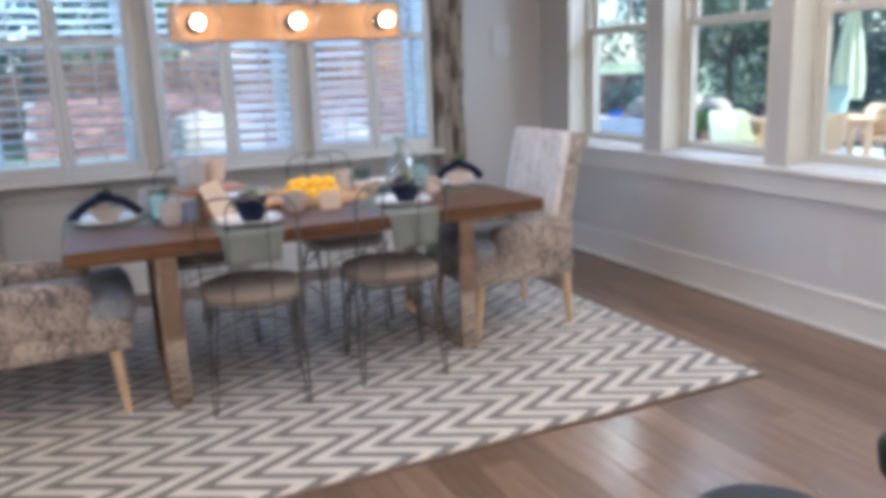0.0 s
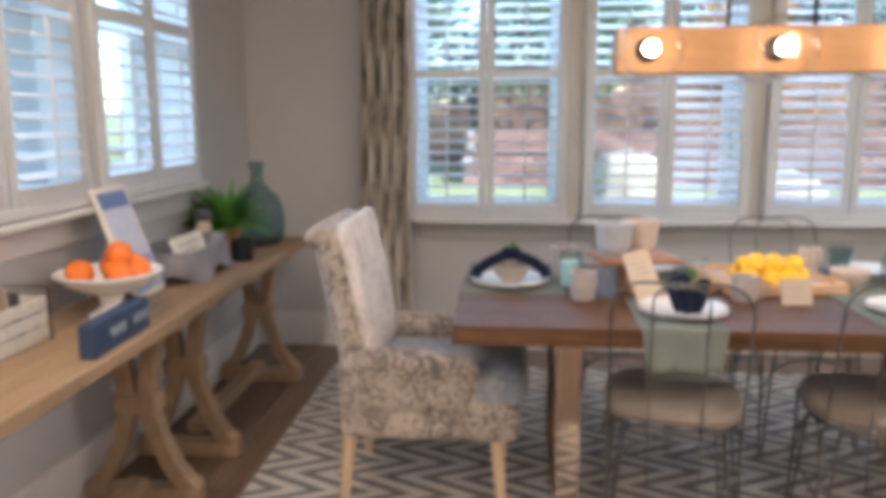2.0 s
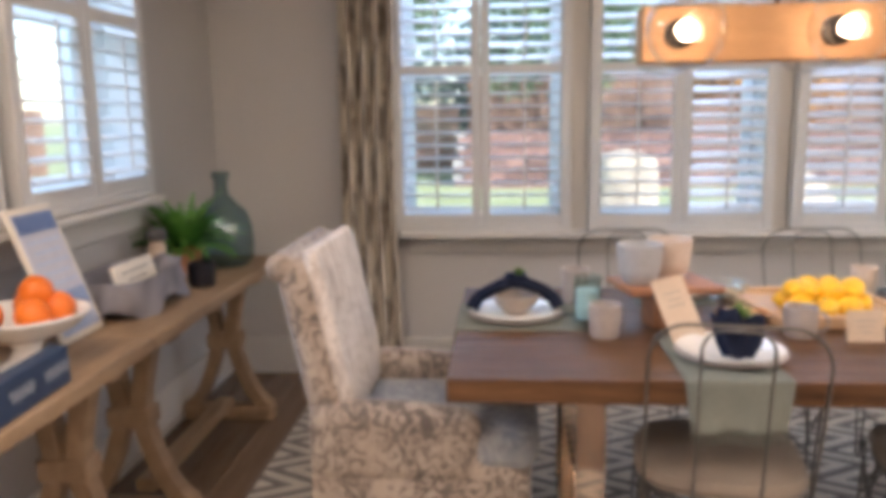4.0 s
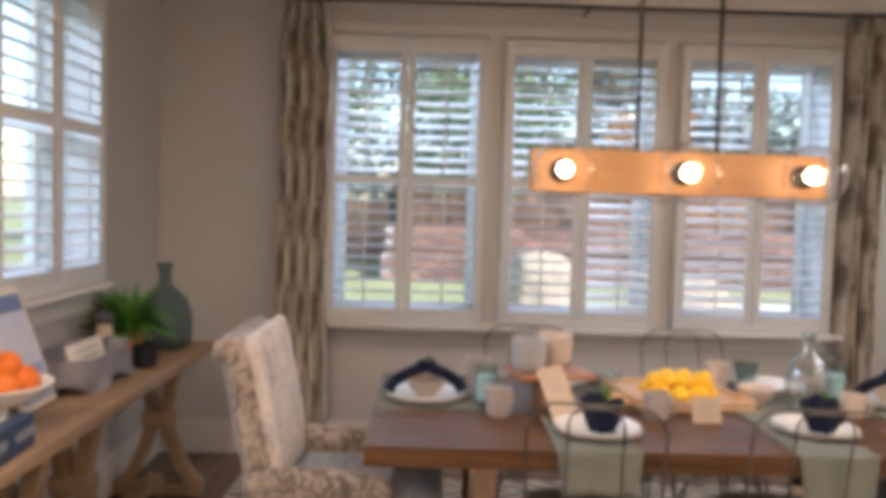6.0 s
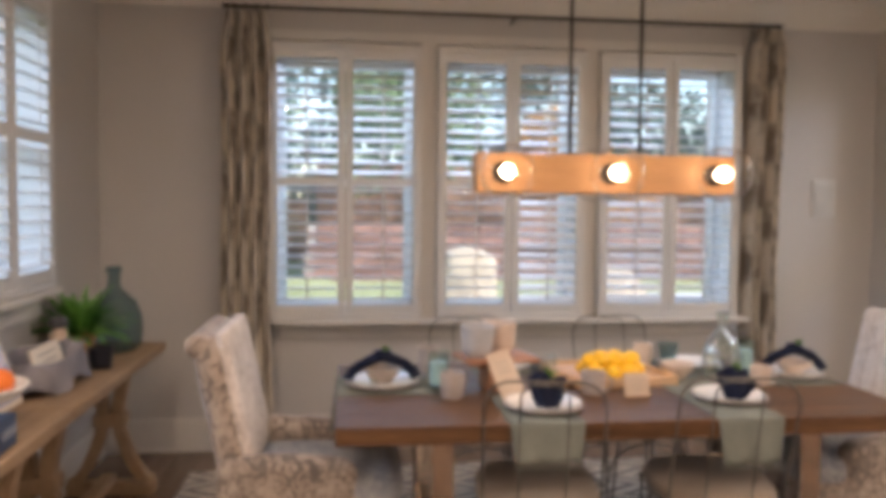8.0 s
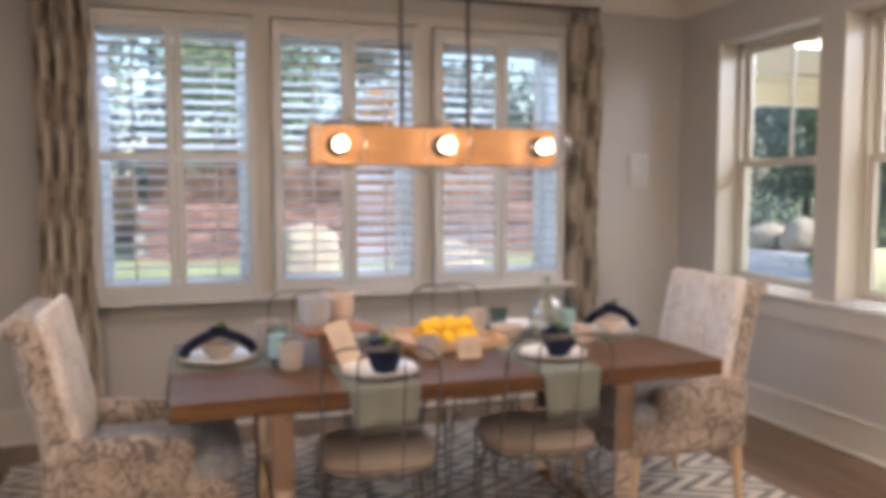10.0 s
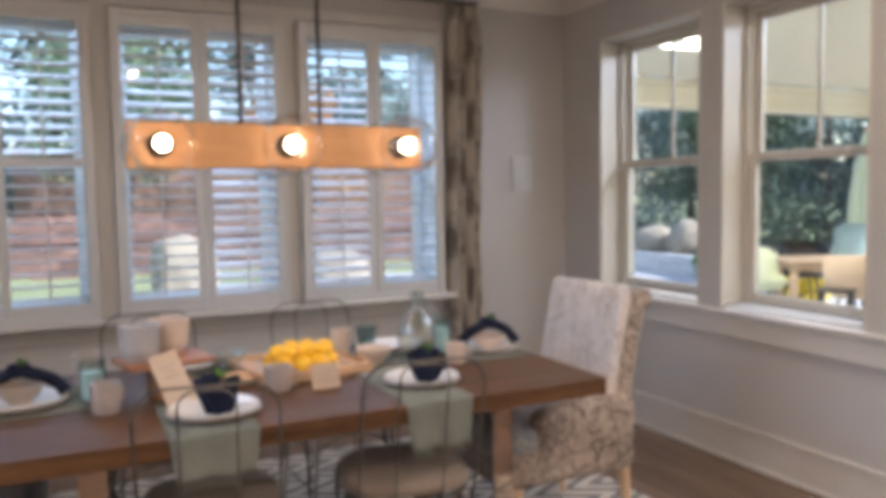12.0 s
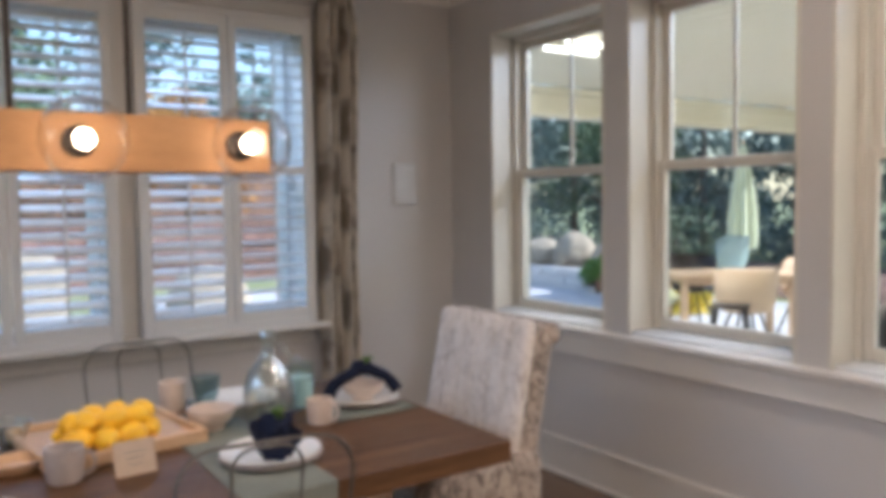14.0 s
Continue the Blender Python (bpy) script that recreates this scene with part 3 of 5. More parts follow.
def sash_window(name, a, b):
    """Double-hung window in the east wall: jamb lining, two sashes, a muntin in the upper one."""
    w = thing(name, "cream double-hung sash window without shutters", "window", kind="structure")
    x0, x1, zb, zt = XR, XR + 0.28, 0.83, 2.5
    bm = bmesh.new()
    for y, s in ((a, 1), (b, -1)):
        box(bm, (x0 + x1) / 2 + 0.0, y + s * 0.009, (zb + zt) / 2, x1 - x0 + 0.004, 0.018, zt - zb - 0.004)
        box(bm, x0 + 0.2, y + s * 0.034, (zb + zt) / 2, 0.1, 0.032, zt - zb - 0.04, 0.003)
    box(bm, (x0 + x1) / 2, (a + b) / 2, zt - 0.009, x1 - x0, b - a - 0.04, 0.018)
    box(bm, x0 + 0.2, (a + b) / 2, zt - 0.034, 0.1, b - a - 0.04, 0.03, 0.003)
    part("window_frame", bm, CREAM, w)
    part("window_sill", one_box(x0 + 0.145, (a + b) / 2, zb + 0.012, 0.27, b - a - 0.04, 0.022, 0.003), JAMB, w, "white window sill, paled for the daylight on it")
    zm = 1.66
    for nm, xx, z0, z1 in (("lower_sash", x0 + 0.18, zb + 0.026, zm + 0.022), ("upper_sash", x0 + 0.22, zm - 0.022, zt - 0.05)):
        bm = bmesh.new()
        for y in (a + 0.07, b - 0.07):
            box(bm, xx, y, (z0 + z1) / 2, 0.034, 0.042, z1 - z0, 0.004)
        box(bm, xx, (a + b) / 2, z0 + 0.026, 0.034, b - a - 0.182, 0.052, 0.004)
        box(bm, xx, (a + b) / 2, z1 - 0.022, 0.034, b - a - 0.182, 0.044, 0.004)
        s = part(nm, bm, CREAM, w)
        if nm == "upper_sash":
            part("muntin", one_box(xx, (a + b) / 2, (z0 + z1) / 2, 0.02, 0.02, z1 - z0 - 0.1, 0.003), CREAM, s)
        g = part("pane", one_box(xx, (a + b) / 2, (z0 + z1) / 2 + 0.004, 0.005, b - a - 0.19, z1 - z0 - 0.1), PANE, s, smooth=False)
        g.visible_shadow = False
    return w


for i, (a, b) in enumerate(RIGHT_W):
    sash_window("window_%d" % (i + 6), a, b)
stool_and_apron("trim_east", -5.47, -2.3, 0.832, pose(XR, 0, 0, 0, 0, -90), 0.05, 0.12)


# ---- lamps of the room: pendant, and downlights out of view ----
def linear_pendant():
    t = thing("pendant_lamp", "honey wooden bar pendant with clear glass globes, lit", "lamp", 1.371, 3.91, 1.667)
    part("bar", one_box(0, 0, 0, 1.06, 0.105, 0.157, 0.004), BAR_WOOD, t)
    for x in (-0.145, 0.145):
        part("rod", rod([(x, 0, 0.078), (x, 0, ZC - 1.667 - 0.02)], 0.008), BRONZE, t)
    part("canopy", one_box(0, 0, ZC - 1.667 - 0.013, 0.42, 0.11, 0.026, 0.005), BRONZE, t)
    for x in (-0.427, 0.004, 0.436):
        for s in (-1, 1):
            so = part("socket", turned([(0.0, 0), (0.042, 0), (0.042, 0.012), (0.021, 0.016), (0.019, 0.055), (0.0, 0.055)], 20), BRONZE, t, "dark bronze lamp socket")
            so.matrix_local = pose(x, s * 0.052, 0.0, -90 * s)
            bu = part("bulb", turned([(0.0, 0.052), (0.014, 0.054), (0.015, 0.064), (0.021, 0.078), (0.024, 0.092), (0.019, 0.108), (0.0, 0.117)], 18), BULB, so, "glowing warm bulb")
            gl = part("globe", turned([(0.034, 0.004), (0.064, 0.012), (0.096, 0.042), (0.109, 0.09), (0.1, 0.138), (0.072, 0.176), (0.032, 0.195), (0.0, 0.198)], 32), CLEAR_GLASS, so, "clear glass globe")
            gl.visible_shadow = False
            la = new("bulb_light", bpy.data.lights.new("bulb_light", 'POINT'))
            la.data.energy, la.data.color, la.data.shadow_soft_size = BULB_POWER, (1.0, 0.72, 0.42), 0.03
            la.location = (1.371 + x, 3.91 + s * 0.152, 1.667)
    return t


linear_pendant()


def downlight(x, y):
    t = thing("recessed_downlight", "white recessed ceiling downlight, lit, out of view", "lamp", x, y, ZC, group="ceiling downlights")
    part("ring", turned([(0.052, -0.001), (0.082, -0.001), (0.082, -0.008), (0.05, -0.012), (0.05, -0.003)], 24), PLASTIC, t)
    part("lens", turned([(0.0, -0.002), (0.05, -0.002), (0.05, -0.006), (0.0, -0.006)], 24), CAN_GLOW, t)
    la = new("downlight_beam", bpy.data.lights.new("downlight_beam", 'AREA'))
    la.data.shape, la.data.size, la.data.energy, la.data.color = 'DISK', 0.11, CAN_POWER, (1.0, 0.79, 0.57)
    la.matrix_world = look((x, y, ZC - 0.014), (x, y, 0))
    return t


for y in (-1.7, -0.2, 1.2):
    for x in (-0.5, 1.4, 3.2):
        downlight(x, y)
# Unseen pair, added to brighten the console side and the east wall.
for x in (-0.5, 3.2):
    downlight(x, 2.65)


# ---- dining table and chairs ----
TX0, TX1, TY0, TY1, TZ = 0.303, 2.423, 3.38, 4.435, 0.803


def dining_table():
    t = thing("dining_table", "brown plank dining table on chrome sled legs, tinted for reflections", "table", (TX0 + TX1) / 2, (TY0 + TY1) / 2, 0.012)
    n, wy = 6, (TY1 - TY0) / 6
    top = part("tabletop", one_box(0, 0, TZ - 0.012 - 0.036, TX1 - TX0 - 0.004, TY1 - TY0 - 0.004, 0.05), TABLE_WOOD, t)
    for i in range(n):
        part("plank", one_box(0, -(TY1 - TY0) / 2 + (i + 0.5) * wy, TZ - 0.012 - 0.031, TX1 - TX0, wy - 0.0008, 0.062, 0.0012), TABLE_WOOD, top)
    for x in (-0.675, 0.75):
        H = TZ - 0.012 - 0.062
        leg = part("sled_base", one_box(x, 0.095, 0.011, 0.082, 0.748, 0.022, 0.002), CHROME, t, "polished chrome floor bar, tinted for warm reflections", smooth=False)
        for y in (-0.29, 0.48):
            part("leg", one_box(x, y, H / 2, 0.082, 0.022, H, 0.002), CHROME, t, "polished chrome flat leg, tinted for warm reflections", smooth=False)
        part("top_bar", one_box(x, 0.095, H - 0.009, 0.082, 0.748, 0.018, 0.002), CHROME, t, smooth=False)
    return t


dining_table()


def wire_chair(x, y, rz):
    """Bistro chair of bent iron wire; faces +y; origin below the middle of the seat."""
    t = thing("wire_chair", "grey iron wire bistro chair with a taupe padded seat", "chair", x, y, 0.012, rz, group="wire chairs at the dining table")
    ZS, ZT = 0.485, 0.955

    def arch(hw, zt, y0, y1, r=0.09):
        pts = [(-hw, y0, ZS - 0.02)]
        for k in range(9):
            a = math.pi - k * math.pi / 16
            pts.append((-hw + r + r * math.cos(a), y1, zt - r + r * math.sin(a)))
        for k in range(9):
            a = math.pi / 2 - k * math.pi / 16
            pts.append((hw - r + r * math.cos(a), y1, zt - r + r * math.sin(a)))
        pts.append((hw, y0, ZS - 0.02))
        return pts
    part("back_frame", rod(arch(0.2, ZT, -0.2, -0.32), 0.0046), WIRE, t)
    inner = arch(0.08, ZT - 0.012, -0.225, -0.318, 0.05)
    inner = [(-0.075, -0.232, 0.27), (-0.08, -0.24, 0.36)] + inner + [(0.08, -0.24, 0.36), (0.075, -0.232, 0.27)]
    part("inner_arch", rod(inner, 0.0036, seg=6), WIRE, t)
    ring = [(0.21 * math.copysign(abs(math.cos(a)) ** 0.7, math.cos(a)), 0.215 * math.copysign(abs(math.sin(a)) ** 0.7, math.sin(a)), ZS - 0.02) for a in [2 * math.pi * k / 40 for k in range(40)]]
    part("seat_ring", rod(ring, 0.008, closed=True), WIRE, t)
    bm = bmesh.new()
    prof = [(0.0, -0.014), (0.19, -0.014), (0.216, -0.004), (0.224, 0.016), (0.214, 0.036), (0.17, 0.052), (0.08, 0.058), (0.0, 0.06)]
    lathe(bm, prof, 40, (0, 0, 0))
    for v in bm.verts:
        r = math.hypot(v.co.x, v.co.y)
        if r > 1e-4:
            a = math.atan2(v.co.y, v.co.x)
            k = 1 / (abs(math.cos(a)) ** 3.2 + abs(math.sin(a)) ** 3.2) ** (1 / 3.2)
            v.co.x *= k
            v.co.y *= k
        v.co.z += ZS
    part("seat", bm, SEAT_CLOTH, t, "taupe padded seat cushion")
    for sx in (-1, 1):
        for sy in (-1, 1):
            hairpin = [(sx * 0.2, sy * 0.175, ZS - 0.02), (sx * 0.204, sy * 0.2, 0.2), (sx * 0.206, sy * 0.222, 0.012), (sx * 0.2, sy * 0.226, 0.005), (sx * 0.192, sy * 0.224, 0.012), (sx * 0.178, sy * 0.205, 0.2), (sx * 0.15, sy * 0.195, ZS - 0.02)]
            part("leg", rod(hairpin, 0.005), WIRE, t)
            part("scroll_brace", rod([(sx * 0.185, sy * 0.02, ZS - 0.03), (sx * 0.187, sy * 0.09, ZS - 0.09), (sx * 0.19, sy * 0.15, ZS - 0.16), (sx * 0.194, sy * 0.197, ZS - 0.24)], 0.0042, seg=6), WIRE, t)
        swag = [(sx * (0.205 + 0.02 * math.sin(math.pi * k / 12)), -0.19 + 0.38 * k / 12, ZS - 0.02 - 0.1 * math.sin(math.pi * k / 12)) for k in range(13)]
        part("side_swag", rod(swag, 0.0042, seg=6), WIRE, t)
        part("side_stretcher", rod([(sx * 0.198, -0.203, 0.21), (sx * 0.198, 0.203, 0.21)], 0.005, seg=6), WIRE, t)
    for sy in (-1, 1):
        pts = [(0.19 * math.cos(math.pi * k / 12), sy * 0.196, ZS - 0.19 + 0.13 * math.sin(math.pi * k / 12)) for k in range(13)]
        part("arched_brace", rod(pts, 0.0042, seg=6), WIRE, t)
    return t


chair = wire_chair(1.03, 3.6, -9)
copy_thing(chair, pose(1.69, 3.6, 0.012, 0, 0, -8))
copy_thing(chair, pose(0.965, 4.5, 0.012, 0, 0, 180))
copy_thing(chair, pose(1.735, 4.5, 0.012, 0, 0, 183))


def pillow_box(bm, cx, cy, cz, sx, sy, sz, r, puff=0.0, n=8):
    """Soft upholstered block: subdivided, rounded and puffed."""
    sub = bmesh.new()
    bmesh.ops.create_cube(sub, size=1)
    bmesh.ops.subdivide_edges(sub, edges=sub.edges, cuts=n, use_grid_fill=True)
    for v in sub.verts:
        p = v.co.copy()
        q = Vector((p.x * sx, p.y * sy, p.z * sz))
        core = Vector((max(-sx / 2 + r, min(sx / 2 - r, q.x)), max(-sy / 2 + r, min(sy / 2 - r, q.y)), max(-sz / 2 + r, min(sz / 2 - r, q.z))))
        d = q - core
        if d.length > 1e-6:
            q = core + d.normalized() * r
        if puff:
            q += Vector((p.x * (0.25 - p.y ** 2) * (0.25 - p.z ** 2), p.y * (0.25 - p.x ** 2) * (0.25 - p.z ** 2), p.z * (0.25 - p.x ** 2) * (0.25 - p.y ** 2))) * puff * 16
        v.co = q + Vector((cx, cy, cz))
    me = bpy.data.meshes.new("tmp")
    sub.to_mesh(me)
    sub.free()
    bm.from_mesh(me)
    bpy.data.meshes.remove(me)
    return bm


def host_armchair(x, y, rz):
    """Upholstered host chair; faces +x; origin on the floor under the seat's middle."""
    t = thing("host_armchair", "patterned upholstered host armchair with a slate-blue seat cushion", "chair", x, y, 0.012, rz, group="host armchairs at the table ends")
    part("seat_body", pillow_box(bmesh.new(), 0.04, 0, 0.385, 0.66, 0.6, 0.2, 0.045), PRINT, t)
    bm = pillow_box(bmesh.new(), 0.05, 0, 0.475, 0.5, 0.45, 0.13, 0.06, 0.014)
    pillow_box(bm, 0.285, 0, 0.48, 0.21, 0.61, 0.14, 0.066, 0.01)
    part("seat_cushion", bm, BLUE_VELVET, t, "slate-blue velvet T-shaped seat cushion")
    for s in (-1, 1):
        bm = pillow_box(bmesh.new(), -0.03, s * 0.262, 0.508, 0.5, 0.1, 0.24, 0.046, 0.005, 10)
        for v in bm.verts:
            if v.co.z > 0.45:
                k = max(0.0, (v.co.x + 0.27) / 0.5)
                v.co.z -= (0.012 * k + 0.03 * k ** 5) * (v.co.z - 0.45) / 0.17
        part("arm", bm, PRINT, t)
    # backrest: outer patterned shell and pale channelled inner face, leaning backwards
    bm = bmesh.new()
    pillow_box(bm, 0, 0, 0.69, 0.13, 0.58, 0.72, 0.06, 0.0, 12)
    for v in bm.verts:
        k = max(0.0, v.co.z - 0.4)
        v.co.x += -0.185 - 0.2 * k
    part("backrest", bm, PRINT, t)
    for i in range(6):
        w = 0.55 / 6
        bm = pillow_box(bmesh.new(), 0, -0.275 + (i + 0.5) * w, 0.805, 0.05, w + 0.004, 0.52, 0.024, 0.006, 6)
        for v in bm.verts:
            k = max(0.0, v.co.z - 0.4)
            v.co.x += -0.13 - 0.2 * k
        part("back_channel", bm, PRINT_PALE, t, "pale channel-tufted inside back")
    bm = turned([(0.0, -0.289), (0.026, -0.286), (0.041, -0.272), (0.041, 0.272), (0.026, 0.286), (0.0, 0.289)], 20)
    roll = part("back_roll", bm, PRINT, t)
    roll.matrix_local = pose(-0.347, 0, 1.017, 90)
    for sx, dx in ((-1, -0.02), (1, 0.015)):
        for sy in (-1, 1):
            px, py = (-0.25 if sx < 0 else 0.28), sy * 0.25
            part("leg", rod([(px, py, 0.3), (px + dx * 1.6, py, 0.0)], 0.028, seg=10, r_end=0.016), PALE_WOOD, t, "pale tapered wooden leg")
    return t


armchair = host_armchair(0.16, 3.93, 0)
copy_thing(armchair, pose(2.52, 3.97, 0.012, 0, 0, 180))

# ---- rug ----
rug = thing("area_rug", "grey and cream chevron wool rug with brown binding", "rug", 1.29, 4.02, 0.0)
bm = one_box(0, 0, 0.006, 3.66, 2.74, 0.011, 0.003)
part("woven_field", bm, RUG, rug)
bm = bmesh.new()
for s in (-1, 1):
    box(bm, 0, s * 1.38, 0.0055, 3.7, 0.02, 0.011, 0.003)
    box(bm, s * 1.84, 0, 0.0055, 0.02, 2.74, 0.011, 0.003)
part("binding", bm, RUG_BIND, rug, "brown woven edge binding")

# ---- curtains ----
def curtain(x0, x1, seed, label):
    t = thing("curtain", label, "curtain", (x0 + x1) / 2, YF - 0.15, 0.0, group="curtains beside the far windows")
    r = random.Random(seed)
    hw = (x1 - x0) / 2
    ph = [r.uniform(0, 6.28) for _ in range(4)]
    bm = bmesh.new()
    nx, nz, zt = 96, 40, 2.69
    front, back, along = [], [], {}
    for j in range(nz + 1):
        z = 0.015 + (zt - 0.015) * j / nz
        pinch = 1 - 0.1 * math.sin(math.pi * j / nz) - 0.3 * max(0.0, (z - 2.42) / 0.27) ** 1.5
        fr, bk = [], []
        for i in range(nx + 1):
            u = i / nx
            x = (u * 2 - 1) * hw * pinch + 0.006 * math.sin(3 * z + ph[0])
            y = 0.055 * math.sin(u * 25 + 0.5 * math.sin(z * 1.3 + ph[1])) + 0.012 * math.sin(u * 13 + z * 0.8 + ph[2])
            y *= 0.75 + 0.25 * math.cos(z * 0.9 + ph[3])
            fr.append(bm.verts.new((x, y, z)))
            bk.append(bm.verts.new((x, y + 0.004, z)))
            along[fr[-1]] = along[bk[-1]] = u * hw * 5.4
        front.append(fr)
        back.append(bk)
    for j in range(nz):
        for i in range(nx):
            bm.faces.new((front[j][i], front[j][i + 1], front[j + 1][i + 1], front[j + 1][i]))
            bm.faces.new((back[j][i], back[j + 1][i], back[j + 1][i + 1], back[j][i + 1]))
        for i in (0, nx):
            bm.faces.new((front[j][i], front[j + 1][i], back[j + 1][i], back[j][i]))
    for j in (0, nz):
        for i in range(nx):
            bm.faces.new((front[j][i], front[j][i + 1], back[j][i + 1], back[j][i]))
    cloth = bm.loops.layers.uv.new("cloth")
    for f in bm.faces:
        for lp in f.loops:
            lp[cloth].uv = (along[lp.vert], lp.vert.co.z)
    part("drape", bm, CURTAIN, t)
    for k in range(5):
        xk = -hw * 0.8 + k * hw * 0.4
        ring = [(xk, 0.022 * math.cos(a), 2.712 + 0.022 * math.sin(a)) for a in [2 * math.pi * q / 16 for q in range(16)]]
        part("ring", rod(ring, 0.003, closed=True, seg=6), BRONZE, t)
    return t


curtain(-0.42, -0.1, 3, "cream and taupe ikat curtain gathered beside shuttered windows")
curtain(2.9, 3.15, 8, "cream and taupe ikat curtain gathered near the room's corner")
rail = thing("curtain_rod", "thin dark bronze curtain rod with end caps", "curtain rod", 1.37, YF - 0.15, 2.712)
part("pole", rod([(-1.72, 0, 0), (1.72, 0, 0)], 0.011), BRONZE, rail)
for s in (-1, 1):
    fi = part("finial", turned([(0, 0), (0.017, 0.004), (0.017, 0.02), (0.01, 0.03), (0, 0.032)], 14), BRONZE, rail)
    fi.matrix_local = pose(s * 1.72, 0, 0, 0, 90 * s, 0)
for x in (-1.66, 0, 1.66):
    part("bracket", one_box(x, 0.07, -0.012, 0.016, 0.15, 0.016, 0.002), BRONZE, rail)


# ---- wall fittings ----
panel = thing("wall_keypad", "white plastic keypad panel mounted on the wall", "wall panel", 3.545, YF, 1.615)
part("housing", one_box(0, -0.008, 0, 0.168, 0.014, 0.25, 0.004, 2), PLASTIC, panel)
part("screen", one_box(0, -0.0165, 0.03, 0.13, 0.003, 0.13, 0.001), PLASTIC, panel, "pale display plate")
out = thing("wall_outlet", "white double power outlet low on the wall", "outlet", XR, 2.92, 0.38)
part("plate", one_box(-0.004, 0, 0, 0.007, 0.075, 0.12, 0.002), PLASTIC, out)
for z in (-0.025, 0.025):
    part("socket_face", one_box(-0.0085, 0, z, 0.003, 0.036, 0.032, 0.001), PLASTIC, out)


# ---- console tables along the west wall ----
CZ = 0.77


def console_table(y0, y1, trestles):
    t = thing("console_table", "washed pine trestle console with hourglass legs", "console table", -0.89, (y0 + y1) / 2, 0.0, group="console tables along the wall")
    L = y1 - y0
    top = part("top", one_box(0, 0, CZ - 0.024, 0.462, L - 0.004, 0.048, 0.005), CONSOLE_WOOD, t)
    for yy in [q - (y0 + y1) / 2 for q in trestles]:
        for sx in (-1, 1):
            bm = bmesh.new()
            pts = [(sx * 0.205, 0.06), (sx * 0.165, 0.085), (sx * 0.118, 0.15), (sx * 0.074, 0.25), (sx * 0.044, 0.35), (sx * 0.036, 0.42), (sx * 0.043, 0.5), (sx * 0.064, 0.6), (sx * 0.09, 0.7)]
            rows = []
            for i, (px, pz) in enumerate(pts):
                a, b = pts[max(i - 1, 0)], pts[min(i + 1, len(pts) - 1)]
                d = Vector((b[0] - a[0], b[1] - a[1])).normalized()
                nx_, nz_ = -d.y, d.x
                h = 0.028
                rows.append([bm.verts.new((px + e * nx_ * h, yy + f * 0.035, pz + e * nz_ * h)) for e, f in ((-1, -1), (1, -1), (1, 1), (-1, 1))])
            for a, b in zip(rows, rows[1:]):
                for k in range(4):
                    bm.faces.new((a[k], a[(k + 1) % 4], b[(k + 1) % 4], b[k]))
            bm.faces.new(rows[0])
            bm.faces.new(rows[-1])
            part("leg", bm, CONSOLE_WOOD, t, smooth=False)
        part("waist_block", one_box(0, yy, 0.4, 0.165, 0.098, 0.075, 0.008), CONSOLE_WOOD, t)
        part("foot", one_box(0, yy, 0.035, 0.45, 0.085, 0.07, 0.012, 2), CONSOLE_WOOD, t)
        part("head_rail", one_box(0, yy, CZ - 0.07, 0.36, 0.08, 0.044, 0.004), CONSOLE_WOOD, t)
    part("stretcher", one_box(0, sum(trestles) / 2 - (y0 + y1) / 2, 0.1, 0.075, trestles[1] - trestles[0] - 0.09, 0.05, 0.005), CONSOLE_WOOD, t)
    return t


console_table(3.86, 5.33, (4.126, 5.1))
console_table(2.32, 3.856, (2.58, 3.7))


def demijohn(name, label, mat, x, y, z, h, r, group=""):
    t = thing(name, label, "bottle", x, y, z)
    k = h / 0.42
    prof = [(0.0, 0.002), (r * 0.75, 0.0), (r * 0.96, 0.03 * k), (r, 0.09 * k), (r * 0.98, 0.17 * k), (r * 0.8, 0.24 * k), (r * 0.42, 0.29 * k), (r * 0.25, 0.32 * k), (r * 0.24, 0.385 * k), (r * 0.31, 0.39 * k), (r * 0.31, 0.41 * k), (r * 0.25, 0.42 * k)]
    inner = [(max(a - 0.006, 0.0), b + (0.005 if b < 0.01 else 0.0)) for a, b in reversed(prof)]
    part("body", turned(prof + inner, 30), mat, t)
    return t


demijohn("glass_demijohn", "large teal green glass demijohn on the console", TEAL_GLASS, -0.86, 5.07, CZ, 0.44, 0.14)


